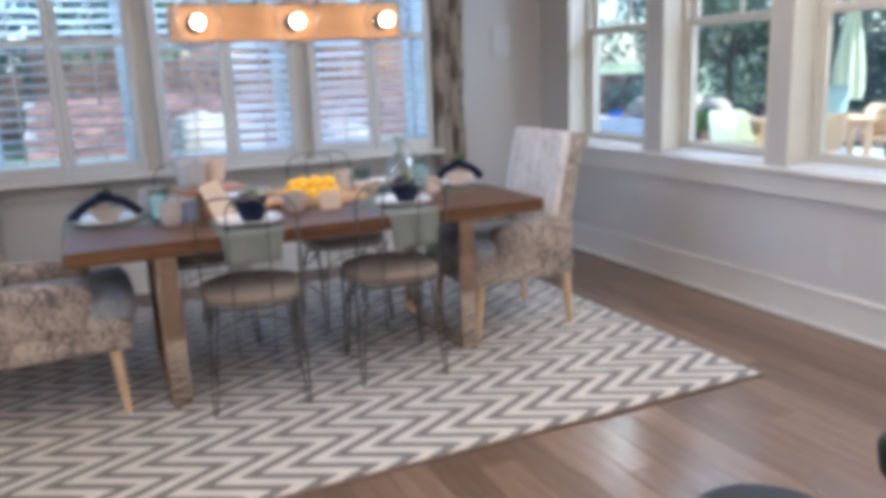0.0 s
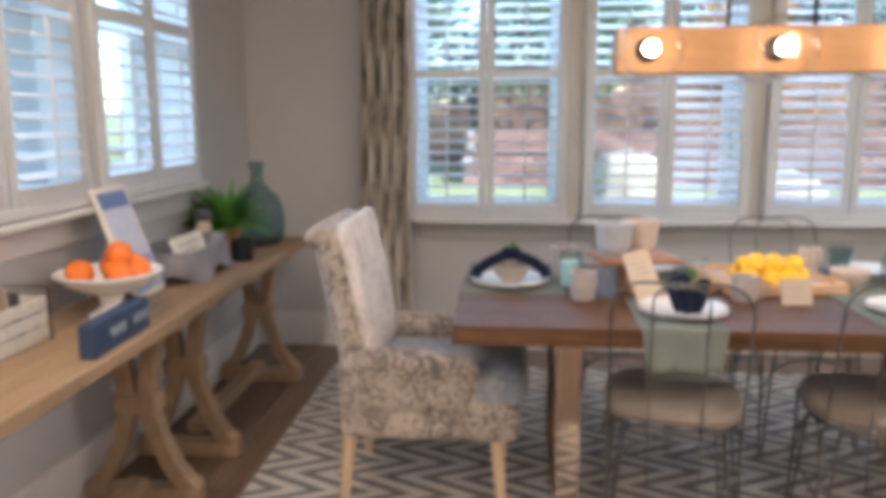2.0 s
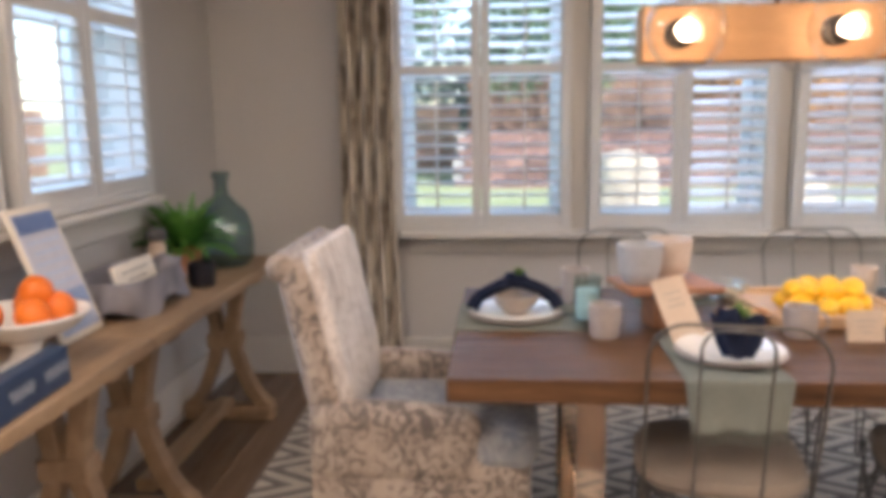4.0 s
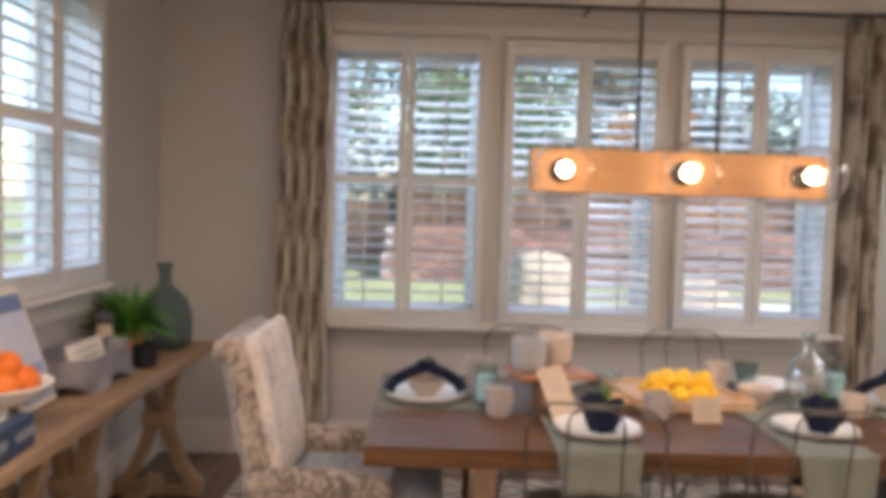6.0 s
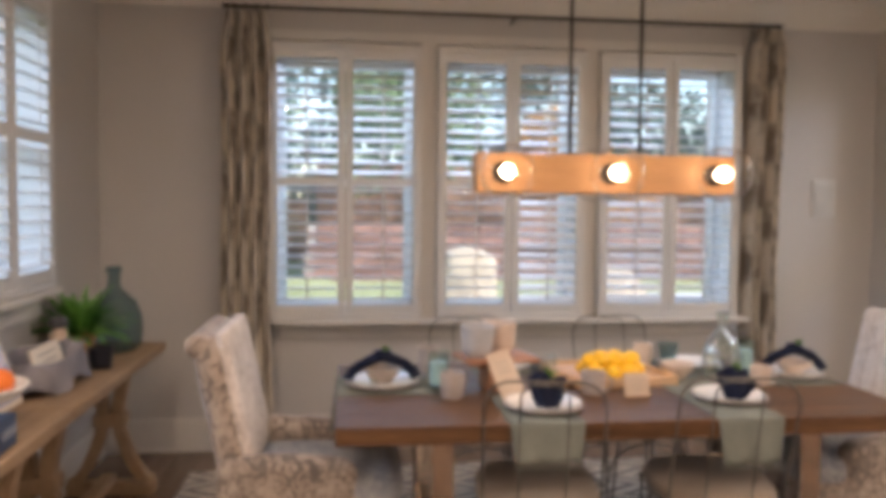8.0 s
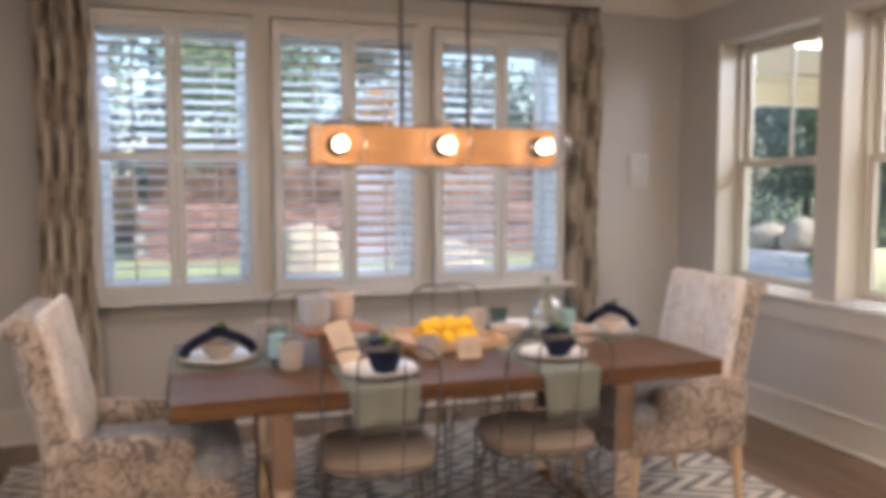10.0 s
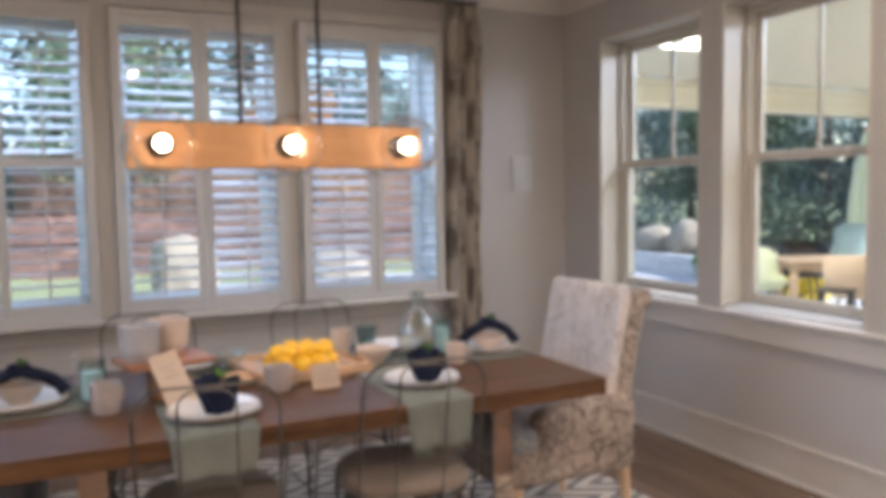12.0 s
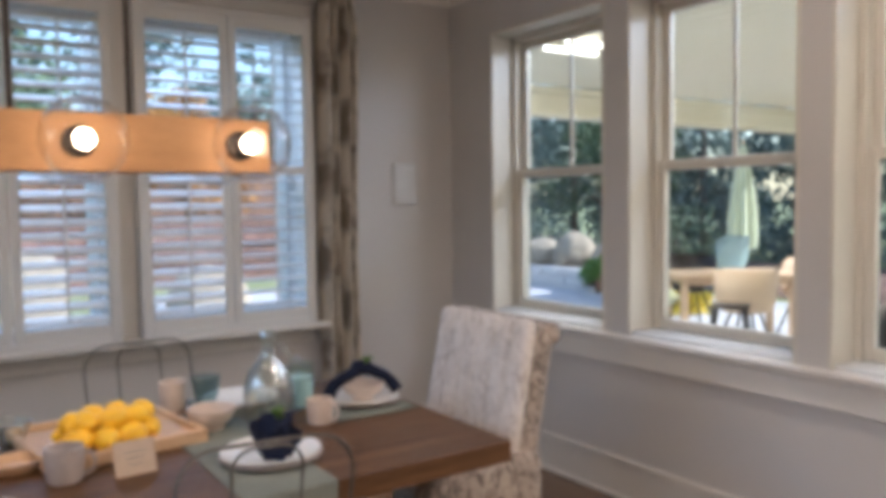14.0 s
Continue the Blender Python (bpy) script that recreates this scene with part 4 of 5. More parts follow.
def fern(x, y, z):
    t = thing("potted_fern", "bushy green fern in a terracotta pot", "plant", x, y, z)
    part("pot", turned([(0, 0), (0.055, 0), (0.078, 0.1), (0.088, 0.1), (0.09, 0.125), (0.08, 0.125), (0.074, 0.105), (0, 0.1)], 26), TERRACOTTA, t, "terracotta clay pot")
    part("soil", turned([(0, 0.101), (0.073, 0.108), (0.0, 0.114)], 20), SOIL, t)
    r = random.Random(12)
    bm = bmesh.new()
    for k in range(150):
        a, ln, up = r.uniform(0, 6.283), r.uniform(0.15, 0.3), r.uniform(0.4, 1.35)
        px = [0.02 * math.cos(a), 0.02 * math.sin(a), 0.11]
        d = Vector((math.cos(a) * math.cos(up), math.sin(a) * math.cos(up), math.sin(up)))
        side = Vector((-math.sin(a), math.cos(a), 0))
        p = Vector(px)
        n = 9
        for i in range(n):
            d.z -= 0.13
            d.normalize()
            q = p + d * (ln / n)
            for s in (-1, 1):
                w = 0.033 * math.sin(math.pi * (i + 0.8) / (n + 0.9))
                tip = p + d * (ln / n) * 0.7 + side * s * w + Vector((0, 0, -0.004))
                bm.faces.new((bm.verts.new(p), bm.verts.new(q), bm.verts.new(tip)))
            p = q
    tagged(part("fronds", bm, FERN, t, "feathery green fronds", smooth=False), kind="stuff")
    return t


fern(-0.98, 4.9, CZ)


def mug(name, label, x, y, z, r, h, mat, handle=None, group=""):
    t = thing(name, label, "mug", x, y, z, group=group)
    part("cup", turned([(0, 0), (r * 0.8, 0), (r * 0.92, 0.008), (r, h * 0.6), (r, h), (r - 0.005, h), (r - 0.006, h * 0.5), (r * 0.75, 0.01), (0, 0.008)], 26), mat, t)
    if handle is not None:
        pts = [(r * 0.95 + 0.028 * math.sin(a), 0, h * 0.52 + 0.03 * math.cos(a)) for a in [math.pi * k / 10 for k in range(11)]]
        hd = part("handle", rod(pts, 0.005, seg=8), mat, t)
        hd.matrix_local = pose(0, 0, 0, 0, 0, handle)
    return t


mug("black_mug", "black glazed mug on the console table", -0.79, 4.6, CZ, 0.056, 0.1, BLACK, 100)
bottle = thing("pump_bottle", "tan bottle with a dark grey cap", "bottle", -0.98, 4.62, CZ)
part("body", turned([(0, 0), (0.034, 0), (0.036, 0.01), (0.036, 0.16), (0.026, 0.19), (0, 0.19)], 22), KRAFT, bottle)
part("cap", turned([(0, 0.19), (0.04, 0.19), (0.042, 0.2), (0.042, 0.225), (0.03, 0.24), (0, 0.242)], 22), DARK_METAL, bottle, "dark grey cap")

basket = thing("lined_basket", "basket lined with rumpled grey linen, holding a card", "basket", -0.93, 4.245, CZ)
bm = bmesh.new()
r5 = random.Random(5)
rows = []
for j, (k, z) in enumerate(((0.72, 0.0), (0.86, 0.05), (0.96, 0.1), (1.06, 0.135), (1.1, 0.11), (1.14, 0.055), (1.16, 0.02))):
    row = []
    for i in range(48):
        a = 2 * math.pi * i / 48
        q = 1 / (abs(math.cos(a)) ** 4 + abs(math.sin(a)) ** 4) ** 0.25
        wv = 1 + (0.075 * math.sin(a * 9 + 2 * math.sin(3 * a) + j) if j > 3 else 0.01 * math.sin(a * 7))
        row.append(bm.verts.new((0.133 * k * q * math.cos(a) * wv, 0.222 * k * q * math.sin(a) * wv, z + (0.028 * math.sin(a * 5 + 1) * (j > 3)) + (0.0 if j else 0.0))))
    rows.append(row)
for a, b in zip(rows, rows[1:]):
    for i in range(48):
        bm.faces.new((a[i], a[(i + 1) % 48], b[(i + 1) % 48], b[i]))
bm.faces.new(list(reversed(rows[0])))
for v in bm.verts:
    v.co.z = max(v.co.z, 0.0)
part("liner", bm, GREY_CLOTH, basket, "rumpled grey linen liner")
bm = pillow_box(bmesh.new(), 0.06, 0.2, 0.1, 0.11, 0.1, 0.1, 0.04, 0.0, 7)
for v in bm.verts:
    v.co += noise.noise_vector(v.co * 26) * 0.03
part("knot", bm, GREY_CLOTH, basket, "knotted corner of the linen")
bm = one_box(0, 0, 0, 0.012, 0.3, 0.1, 0.002)
cd = part("card", bm, CARD, basket, "cream card with printing")
cd.matrix_local = pose(0.04, -0.02, 0.13, 0, -18, 0)
for i, w in enumerate((0.2, 0.14)):
    ln = part("print_line", one_box(0.0075, 0, 0.015 - i * 0.03, 0.002, w, 0.008), INK, cd, smooth=False)

sign = thing("leaning_sign", "white framed sign with blue and lavender print leaning back", "sign", -0.888, 3.845, CZ, 0)
sg = part("board", one_box(0, 0, 0.22, 0.014, 0.245, 0.44, 0.003), CARD, sign)
sg.matrix_local = pose(0, 0, 0.003, 0, -20, 0)
part("sheet", one_box(0.008, 0, 0.22, 0.002, 0.215, 0.4), LAVENDER, sg, "pale lavender printed sheet", smooth=False)
part("header", one_box(0.0105, 0, 0.385, 0.002, 0.205, 0.062), BLUE_INK, sg, "blue header band", smooth=False)
part("picture", one_box(0.0105, 0, 0.09, 0.002, 0.205, 0.13), BLUE_WASH, sg, "washed blue picture panel", smooth=False)
for i in range(5):
    part("print_line", one_box(0.0105, 0, 0.325 - i * 0.035, 0.002, 0.17 - 0.03 * (i % 2), 0.01), PALE_BLUE, sg, smooth=False)

stand = thing("cake_stand", "cream ceramic pedestal bowl on the console", "cake stand", -0.885, 3.545, CZ)
part("pedestal", turned([(0, 0), (0.075, 0), (0.078, 0.01), (0.05, 0.026), (0.036, 0.05), (0.045, 0.075), (0.07, 0.086), (0, 0.086)], 30), CERAMIC, stand)
part("dish", turned([(0, 0.085), (0.08, 0.087), (0.14, 0.116), (0.172, 0.15), (0.177, 0.155), (0.172, 0.16), (0.13, 0.132), (0.07, 0.106), (0, 0.102)], 36), CERAMIC, stand)


def fruit(name, label, mat, x, y, z, r, stretch=1.0, rot=(0, 0, 0), group="", nub=0.0):
    prof = [(0.0, -r * stretch)] + [(r * math.cos(a), r * stretch * math.sin(a)) for a in [-math.pi / 2 + math.pi * k / 12 for k in range(1, 12)]] + [(0.0, r * stretch)]
    if nub:
        prof = [(0.0, -r * stretch - nub), (r * 0.16, -r * stretch - nub * 0.4)] + prof[2:-2] + [(r * 0.16, r * stretch + nub * 0.4), (0.0, r * stretch + nub)]
    ob = link(name, turned(prof, 18), mat)
    ob.matrix_world = pose(x, y, z) @ pose(0, 0, 0, *rot)
    return tagged(ob, label, "fruit", group)


for dx, dy, dz in ((0.07, 0.055, 0), (-0.03, 0.085, 0), (0.055, -0.045, 0.002), (-0.075, -0.055, 0), (0.025, 0.03, 0.05)):
    fruit("orange", "ripe orange in the pedestal bowl", ORANGE, -0.885 + dx, 3.545 + dy, CZ + 0.158 + dz, 0.047, 1, (20, 0, 0), "oranges in the pedestal bowl")

plaque = thing("script_plaque", "navy blue wooden block sign with white script", "sign", -0.71, 3.24, CZ, 0)
blk = part("block", one_box(0, 0, 0.05, 0.05, 0.375, 0.1, 0.003), BOX_BLUE, plaque)
blk.matrix_local = pose(0, 0, 0, 0, 0, 3)
for k, (a, b) in enumerate(((-0.09, 0.1), (0.06, 0.12))):
    pts = [(0.026, a + b * q / 24 - 0.0, 0.052 + 0.017 * math.sin(q * 1.35 + k)) for q in range(25)]
    part("script_stroke", rod(pts, 0.0016, seg=5), WHITE_INK, blk, "white script lettering stroke")

crate = thing("slatted_crate", "small whitewashed slatted crate in a dark wire frame", "crate", -1.0, 3.1, CZ)
for z in (0.03, 0.075, 0.12):
    for s in (-1, 1):
        part("slat", one_box(s * 0.065, 0, z, 0.012, 0.29, 0.038, 0.002), WHITEWASH, crate)
        part("slat", one_box(0, s * 0.139, z, 0.116, 0.012, 0.038, 0.002), WHITEWASH, crate)
part("base", one_box(0, 0, 0.006, 0.12, 0.27, 0.012), WHITEWASH, crate)
for s in (-1, 1):
    pts = [(0.074, s * 0.152, 0.0), (0.074, s * 0.152, 0.165), (-0.074, s * 0.152, 0.165), (-0.074, s * 0.152, 0.0)]
    part("wire_frame", rod(pts, 0.003, seg=6), BRONZE, crate, "dark wire frame")
for i, (yy, h, mt, tl) in enumerate(((-0.08, 0.21, PALE_BLUE, 14), (-0.03, 0.2, CARD, 9), (0.02, 0.19, KRAFT, 11), (0.06, 0.16, DARK_METAL, 6))):
    lf = part("leaflet", one_box(0, 0, h / 2, 0.1, 0.006, h, 0.001), mt, crate, "paper leaflet standing in the crate")
    lf.matrix_local = pose(0, yy, 0.013, tl, 0, 0)

tent = thing("place_card", "white printed card on a metal stand", "card", -0.69, 2.575, CZ, 0)
bd = part("card", one_box(0, 0, 0.062, 0.004, 0.125, 0.115, 0.001), CARD, tent)
bd.matrix_local = pose(0, 0, 0.004, 0, -16, 0)
for i in range(4):
    part("print_line", one_box(0.003, 0, 0.09 - i * 0.018, 0.001, 0.08 - 0.012 * (i % 2), 0.005), INK, bd, smooth=False)
part("stand", one_box(-0.03, 0, 0.004, 0.075, 0.05, 0.007, 0.002), BRONZE, tent)
demijohn("teal_bottle", "round teal glass bottle on the console", TEAL_GLASS, -0.97, 2.78, CZ, 0.3, 0.09)


# ---- things on the dining table ----
def runner(name, x0, x1, y0, y1, edge, drop, label):
    """Linen mat that lies on the tabletop and hangs over one edge ('front', 'left' or none)."""
    bm = bmesh.new()
    r = random.Random(int(x0 * 100))
    n = 22
    rows = []
    z = TZ + 0.002

    def put(path_fn, m):
        for j in range(m + 1):
            rows.append([bm.verts.new(path_fn(i / n, j / m)) for i in range(n + 1)])
    m = 8
    put(lambda u, v: (x0 + (x1 - x0) * u, y1 + (y0 - y1) * v, z + 0.0012 * math.sin(9 * u + 5 * v)) if edge != 'left' else (x1 + (x0 - x1) * v, y0 + (y1 - y0) * u, z + 0.0012 * math.sin(9 * u + 5 * v)), m)
    if edge == 'front':
        put(lambda u, v: (x0 + (x1 - x0) * (u * (1 - 0.12 * v) + 0.06 * v), TY0 - 0.004 - 0.012 * math.sin(u * 12) * v * 0.8 - 0.012 * v, z - 0.004 - drop * v), 8)
    if edge == 'left':
        put(lambda u, v: (TX0 - 0.004 - 0.01 * math.sin(u * 11) * v - 0.01 * v, y0 + (y1 - y0) * (u * (1 - 0.12 * v) + 0.06 * v), z - 0.004 - drop * v), 8)
    for a, b in zip(rows, rows[1:]):
        for i in range(n):
            bm.faces.new((a[i], a[i + 1], b[i + 1], b[i]))
    edge_pts = [v.co.copy() for v in rows[-1]]
    t = thing(name, label, "placemat", group="linen placemats on the table")
    ob = part("cloth", bm, MINT, t)
    so = ob.modifiers.new("thick", 'SOLIDIFY')
    so.thickness, so.offset = 0.0022, 1
    fr = bmesh.new()
    last = [v.copy() for v in edge_pts]
    for i in range(0, len(last) * 2 - 1):
        p = last[i // 2] if i % 2 == 0 else (last[i // 2] + last[i // 2 + 1]) / 2
        if edge in ('front', 'left'):
            q = p + Vector((r.uniform(-0.004, 0.004), r.uniform(-0.003, 0.003), -0.028))
        else:
            q = p + Vector((r.uniform(-0.003, 0.003), -0.014, -0.0005))
        tube(fr, [p, q], 0.0011, 4)
    tagged(part("fringe", fr, MINT, t, "short knotted linen fringe", smooth=False), kind="stuff")
    return t


runner("placemat", 0.885, 1.145, TY0, 3.78, 'front', 0.125, "pale green linen placemat hanging over the table edge")
runner("placemat", 1.62, 1.862, TY0, 4.1, 'front', 0.15, "pale green linen placemat hanging over the table edge")
runner("placemat", TX0, 0.7, 3.82, 4.16, 'left', 0.13, "pale green linen placemat hanging over the table end")
runner("placemat", 2.08, 2.4, 3.86, 4.18, '', 0, "pale green linen placemat lying flat")
runner("placemat", 1.78, 2.07, 4.12, 4.42, '', 0, "pale green linen placemat lying flat")
runner("placemat", 0.9, 1.17, 4.16, 4.42, '', 0, "pale green linen placemat lying flat")


def plate(x, y, r=0.14):
    t = thing("dinner_plate", "cream stoneware plate on a darker charger", "plate", x, y, TZ + 0.0055, group="place settings")
    part("charger", turned([(0, 0), (r * 0.7, 0), (r * 0.98, 0.01), (r, 0.014), (r * 0.97, 0.014), (r * 0.7, 0.006), (0, 0.005)], 36), GREY_WARE, t, "grey-rimmed charger")
    part("plate", turned([(0, 0.006), (r * 0.6, 0.007), (r * 0.96, 0.022), (r * 0.96, 0.026), (r * 0.6, 0.012), (0, 0.011)], 36), CERAMIC, t)
    return t


def bowl(name, label, x, y, z, r, h, mat, cat="bowl", group=""):
    t = thing(name, label, cat, x, y, z, group=group)
    part("body", turned([(0, 0), (r * 0.5, 0), (r * 0.52, 0.008), (r * 0.8, h * 0.4), (r * 0.96, h * 0.8), (r, h), (r - 0.006, h), (r * 0.76, h * 0.4), (r * 0.45, 0.014), (0, 0.012)], 32), mat, t)
    return t


def arch_napkin(x, y, z, rz, span=0.27, h=0.085):
    """Rolled navy napkin arched over a bowl, with a knot and a sprig."""
    t = thing("navy_napkin", "navy linen napkin arched over a bowl with a green sprig", "napkin", x, y, z, rz, group="navy napkins")
    bm = bmesh.new()
    pts = [(-span / 2 + span * k / 16, 0.01 * math.sin(k), 0.016 + h * math.sin(math.pi * k / 16) ** 0.7) for k in range(17)]
    tube(bm, pts, 0.026, 10, flat=0.8)
    part("band", bm, NAVY, t)
    bm = bmesh.new()
    pillow_box(bm, 0, 0, h + 0.024, 0.075, 0.06, 0.045, 0.02, 0.0, 5)
    for v in bm.verts:
        v.co += noise.noise_vector(v.co * 40) * 0.008
    part("knot", bm, NAVY, t)
    bm = bmesh.new()
    r = random.Random(3)
    for k in range(16):
        a, u = r.uniform(0, 6.28), r.uniform(0.3, 1.2)
        p = Vector((0.01, -0.02, h + 0.04))
        d = Vector((math.cos(a) * math.cos(u), math.sin(a) * math.cos(u), math.sin(u))) * 0.035
        s = d.cross(Vector((0, 0, 1))).normalized() * 0.007
        vs = [bm.verts.new(q) for q in (p, p + d * 0.5 + s, p + d, p + d * 0.5 - s)]
        bm.faces.new(vs)
    part("sprig", bm, SPRIG, t, "small green herb sprig", smooth=False)
    return t


def standing_napkin(x, y, z, seed):
    """Folded navy napkin standing in a cup shape on the plate."""
    t = thing("navy_napkin", "navy linen napkin folded upright with a green sprig", "napkin", x, y, z, 20 * seed, group="navy napkins")
    bm = bmesh.new()
    rows = []
    for j, (r, zz) in enumerate(((0.034, 0.0), (0.046, 0.028), (0.056, 0.06), (0.062, 0.088), (0.046, 0.084), (0.022, 0.064))):
        rows.append([bm.verts.new((r * (1 + 0.22 * math.sin(5 * a + j * 0.7)) * math.cos(a), r * (1 + 0.22 * math.sin(5 * a + j * 0.7)) * math.sin(a), zz + 0.018 * math.sin(3 * a + seed) * (j > 1))) for a in [2 * math.pi * i / 36 for i in range(36)]])
    for a, b in zip(rows, rows[1:]):
        for i in range(36):
            bm.faces.new((a[i], a[(i + 1) % 36], b[(i + 1) % 36], b[i]))
    bm.faces.new(list(reversed(rows[0])))
    bm.faces.new(rows[-1])
    part("folds", bm, NAVY, t)
    bm = pillow_box(bmesh.new(), -0.02, 0.01, 0.096, 0.06, 0.055, 0.06, 0.024, 0.0, 5)
    for v in bm.verts:
        v.co += noise.noise_vector(v.co * 40 + Vector((seed, 0, 0))) * 0.012
    part("knot", bm, NAVY, t)
    bm = bmesh.new()
    r = random.Random(seed)
    for k in range(18):
        a, u = r.uniform(0, 6.28), r.uniform(0.4, 1.3)
        p = Vector((0.0, 0.0, 0.096))
        d = Vector((math.cos(a) * math.cos(u), math.sin(a) * math.cos(u), math.sin(u))) * 0.05
        s = d.cross(Vector((0, 0, 1))).normalized() * 0.008
        bm.faces.new([bm.verts.new(q) for q in (p, p + d * 0.5 + s, p + d, p + d * 0.5 - s)])
    part("sprig", bm, SPRIG, t, "small green herb sprig", smooth=False)
    return t


PZ = TZ + 0.0055 + 0.012
plate(0.485, 3.985, 0.15)
bowl("small_bowl", "taupe stoneware bowl on a dinner plate", 0.485, 3.985, PZ, 0.075, 0.062, TAUPE_WARE)
arch_napkin(0.485, 3.985, PZ + 0.0, 5, 0.28, 0.085)
plate(1.045, 3.575, 0.145)
standing_napkin(1.055, 3.54, PZ, 1)
plate(1.79, 3.635, 0.14)
standing_napkin(1.79, 3.595, PZ, 2)
plate(2.28, 4.02, 0.13)
bowl("small_bowl", "cream stoneware bowl on a dinner plate", 2.28, 4.02, PZ, 0.075, 0.055, STONEWARE)
arch_napkin(2.28, 4.02, PZ, -10, 0.25, 0.085)
plate(1.93, 4.27, 0.135)
plate(1.04, 4.29, 0.125)
bowl("small_bowl", "white bowl on the table's far side", 1.04, 4.29, PZ, 0.06, 0.05, CERAMIC)

mug("white_mug", "cream stoneware mug without handle", 0.74, 3.766, TZ, 0.047, 0.1, GREY_WARE, 40, "cream mugs")
mug("white_mug", "cream stoneware mug at the far side", 0.695, 4.2, TZ, 0.048, 0.12, GREY_WARE, None, "cream mugs")
mug("white_mug", "cream mug with a handle beside the tray", 1.3, 3.785, TZ, 0.048, 0.09, GREY_WARE, -20, "cream mugs")
mug("white_mug", "warm stoneware mug next to the glass jug", 2.05, 3.88, TZ, 0.042, 0.08, STONEWARE, -60, "cream mugs")
mug("white_mug", "cream mug at the far side", 1.715, 4.33, TZ, 0.045, 0.1, STONEWARE, None, "cream mugs")


def candle_glass(x, y, h, label):
    t = thing("candle_glass", label, "candle holder", x, y, TZ, group="pale aqua candle glasses")
    part("glass", turned([(0, 0), (0.042, 0), (0.044, 0.006), (0.044, h), (0.04, h), (0.039, 0.02), (0, 0.018)], 26), AQUA_GLASS, t).visible_shadow = False
    part("wax", turned([(0, 0.019), (0.037, 0.019), (0.037, h * 0.72), (0.03, h * 0.74), (0, h * 0.73)], 22), FROST, t, "pale aqua wax")
    return t


candle_glass(0.706, 3.92, 0.15, "pale aqua candle glass beside a mug")
candle_glass(2.07, 4.06, 0.16, "pale aqua candle glass behind the jug")
cup = bowl("green_tumbler", "sea-green glass tumbler with a navy napkin", 1.81, 4.27, TZ + 0.005, 0.05, 0.11, TEAL_GLASS, "tumbler")
bowl("cream_bowl", "low cream bowl of warm stoneware", 1.75, 4.02, TZ + 0.005, 0.075, 0.065, STONEWARE)
jug = demijohn("glass_jug", "clear sea-green glass jug with a curled handle", SEA_GLASS, 1.915, 3.96, TZ + 0.005, 0.29, 0.08)
part("handle", rod([(0.02, 0, 0.252), (0.042, -0.01, 0.247), (0.057, -0.015, 0.224), (0.071, -0.02, 0.196), (0.082, -0.02, 0.181), (0.092, -0.02, 0.19), (0.086, -0.02, 0.202)], 0.008, seg=10), SEA_GLASS, jug)
part("lip_ring", turned([(0.02, 0.267), (0.028, 0.269), (0.03, 0.278), (0.028, 0.287), (0.02, 0.289)], 24), SEA_GLASS, jug)

riser = thing("serving_riser", "reddish wooden serving board on a block foot", "riser", 0.935, 3.915, TZ, 12)
part("block", one_box(0, 0, 0.058, 0.1, 0.1, 0.116, 0.004), RISER_WOOD, riser)
part("board", one_box(0, 0, 0.126, 0.29, 0.23, 0.02, 0.006, 2), RISER_WOOD, riser)
for bx, by, wm in ((0.855, 3.875, BLUE_WARE), (0.965, 3.98, STONEWARE)):
    t = thing("stacked_bowl", "deep ribbed stoneware bowl standing on the wooden riser", "bowl", bx, by, TZ + 0.136, group="bowls on the riser")
    part("body", turned([(0, 0), (0.038, 0), (0.042, 0.005), (0.054, 0.02)] + [(0.06 + 0.008 * q / 9 + (0.0009 if q % 2 else -0.0009), 0.034 + 0.084 * q / 9) for q in range(10)] + [(0.068, 0.123), (0.062, 0.123), (0.058, 0.066), (0.046, 0.026), (0, 0.014)], 34), wm, t)
menu = thing("menu_card", "tan menu card leaning against the riser", "card", 0.968, 3.685, TZ, 8)
mc = part("card", one_box(0, 0, 0.1, 0.095, 0.004, 0.2, 0.001), KRAFT, menu)
mc.matrix_local = pose(0, 0, 0.012, -36, -13, 0)
for i in range(3):
    part("print_line", one_box(0, -0.003, 0.15 - i * 0.02, 0.05 - 0.01 * (i % 2), 0.001, 0.005), INK, mc, smooth=False)
tray = thing("lemon_tray", "shallow acacia wooden tray holding lemons", "tray", 1.455, 4.075, TZ, 8)
part("base", one_box(0, 0, 0.012, 0.44, 0.42, 0.022, 0.006, 2), TRAY_WOOD, tray)
for s in (-1, 1):
    part("rim", one_box(s * 0.213, 0, 0.031, 0.018, 0.42, 0.02, 0.005), TRAY_WOOD, tray)
    part("rim", one_box(0, s * 0.203, 0.031, 0.406, 0.018, 0.02, 0.005), TRAY_WOOD, tray)
rl = random.Random(21)
for k, (dx, dy, dz) in enumerate(((-0.1, -0.09, 0), (-0.02, -0.11, 0), (0.06, -0.1, 0), (0.12, -0.05, 0), (-0.11, 0.0, 0), (-0.03, -0.02, 0), (0.05, -0.01, 0), (0.11, 0.03, 0), (-0.07, -0.05, 0.043), (0.01, -0.06, 0.045), (0.075, -0.05, 0.043), (0.03, 0.06, 0.0), (-0.05, 0.06, 0), (0.035, 0.01, 0.046), (-0.04, 0.01, 0.045), (-0.105, -0.03, 0.04), (0.115, -0.0, 0.042))):
    fruit("lemon", "bright yellow lemon in the wooden tray", LEMON, 1.445 + dx * 0.88, 4.03 + dy, TZ + 0.053 + dz * 0.9, 0.034, 1.22, (90, rl.uniform(-20, 20), rl.uniform(0, 360)), "lemons in the tray", 0.008)
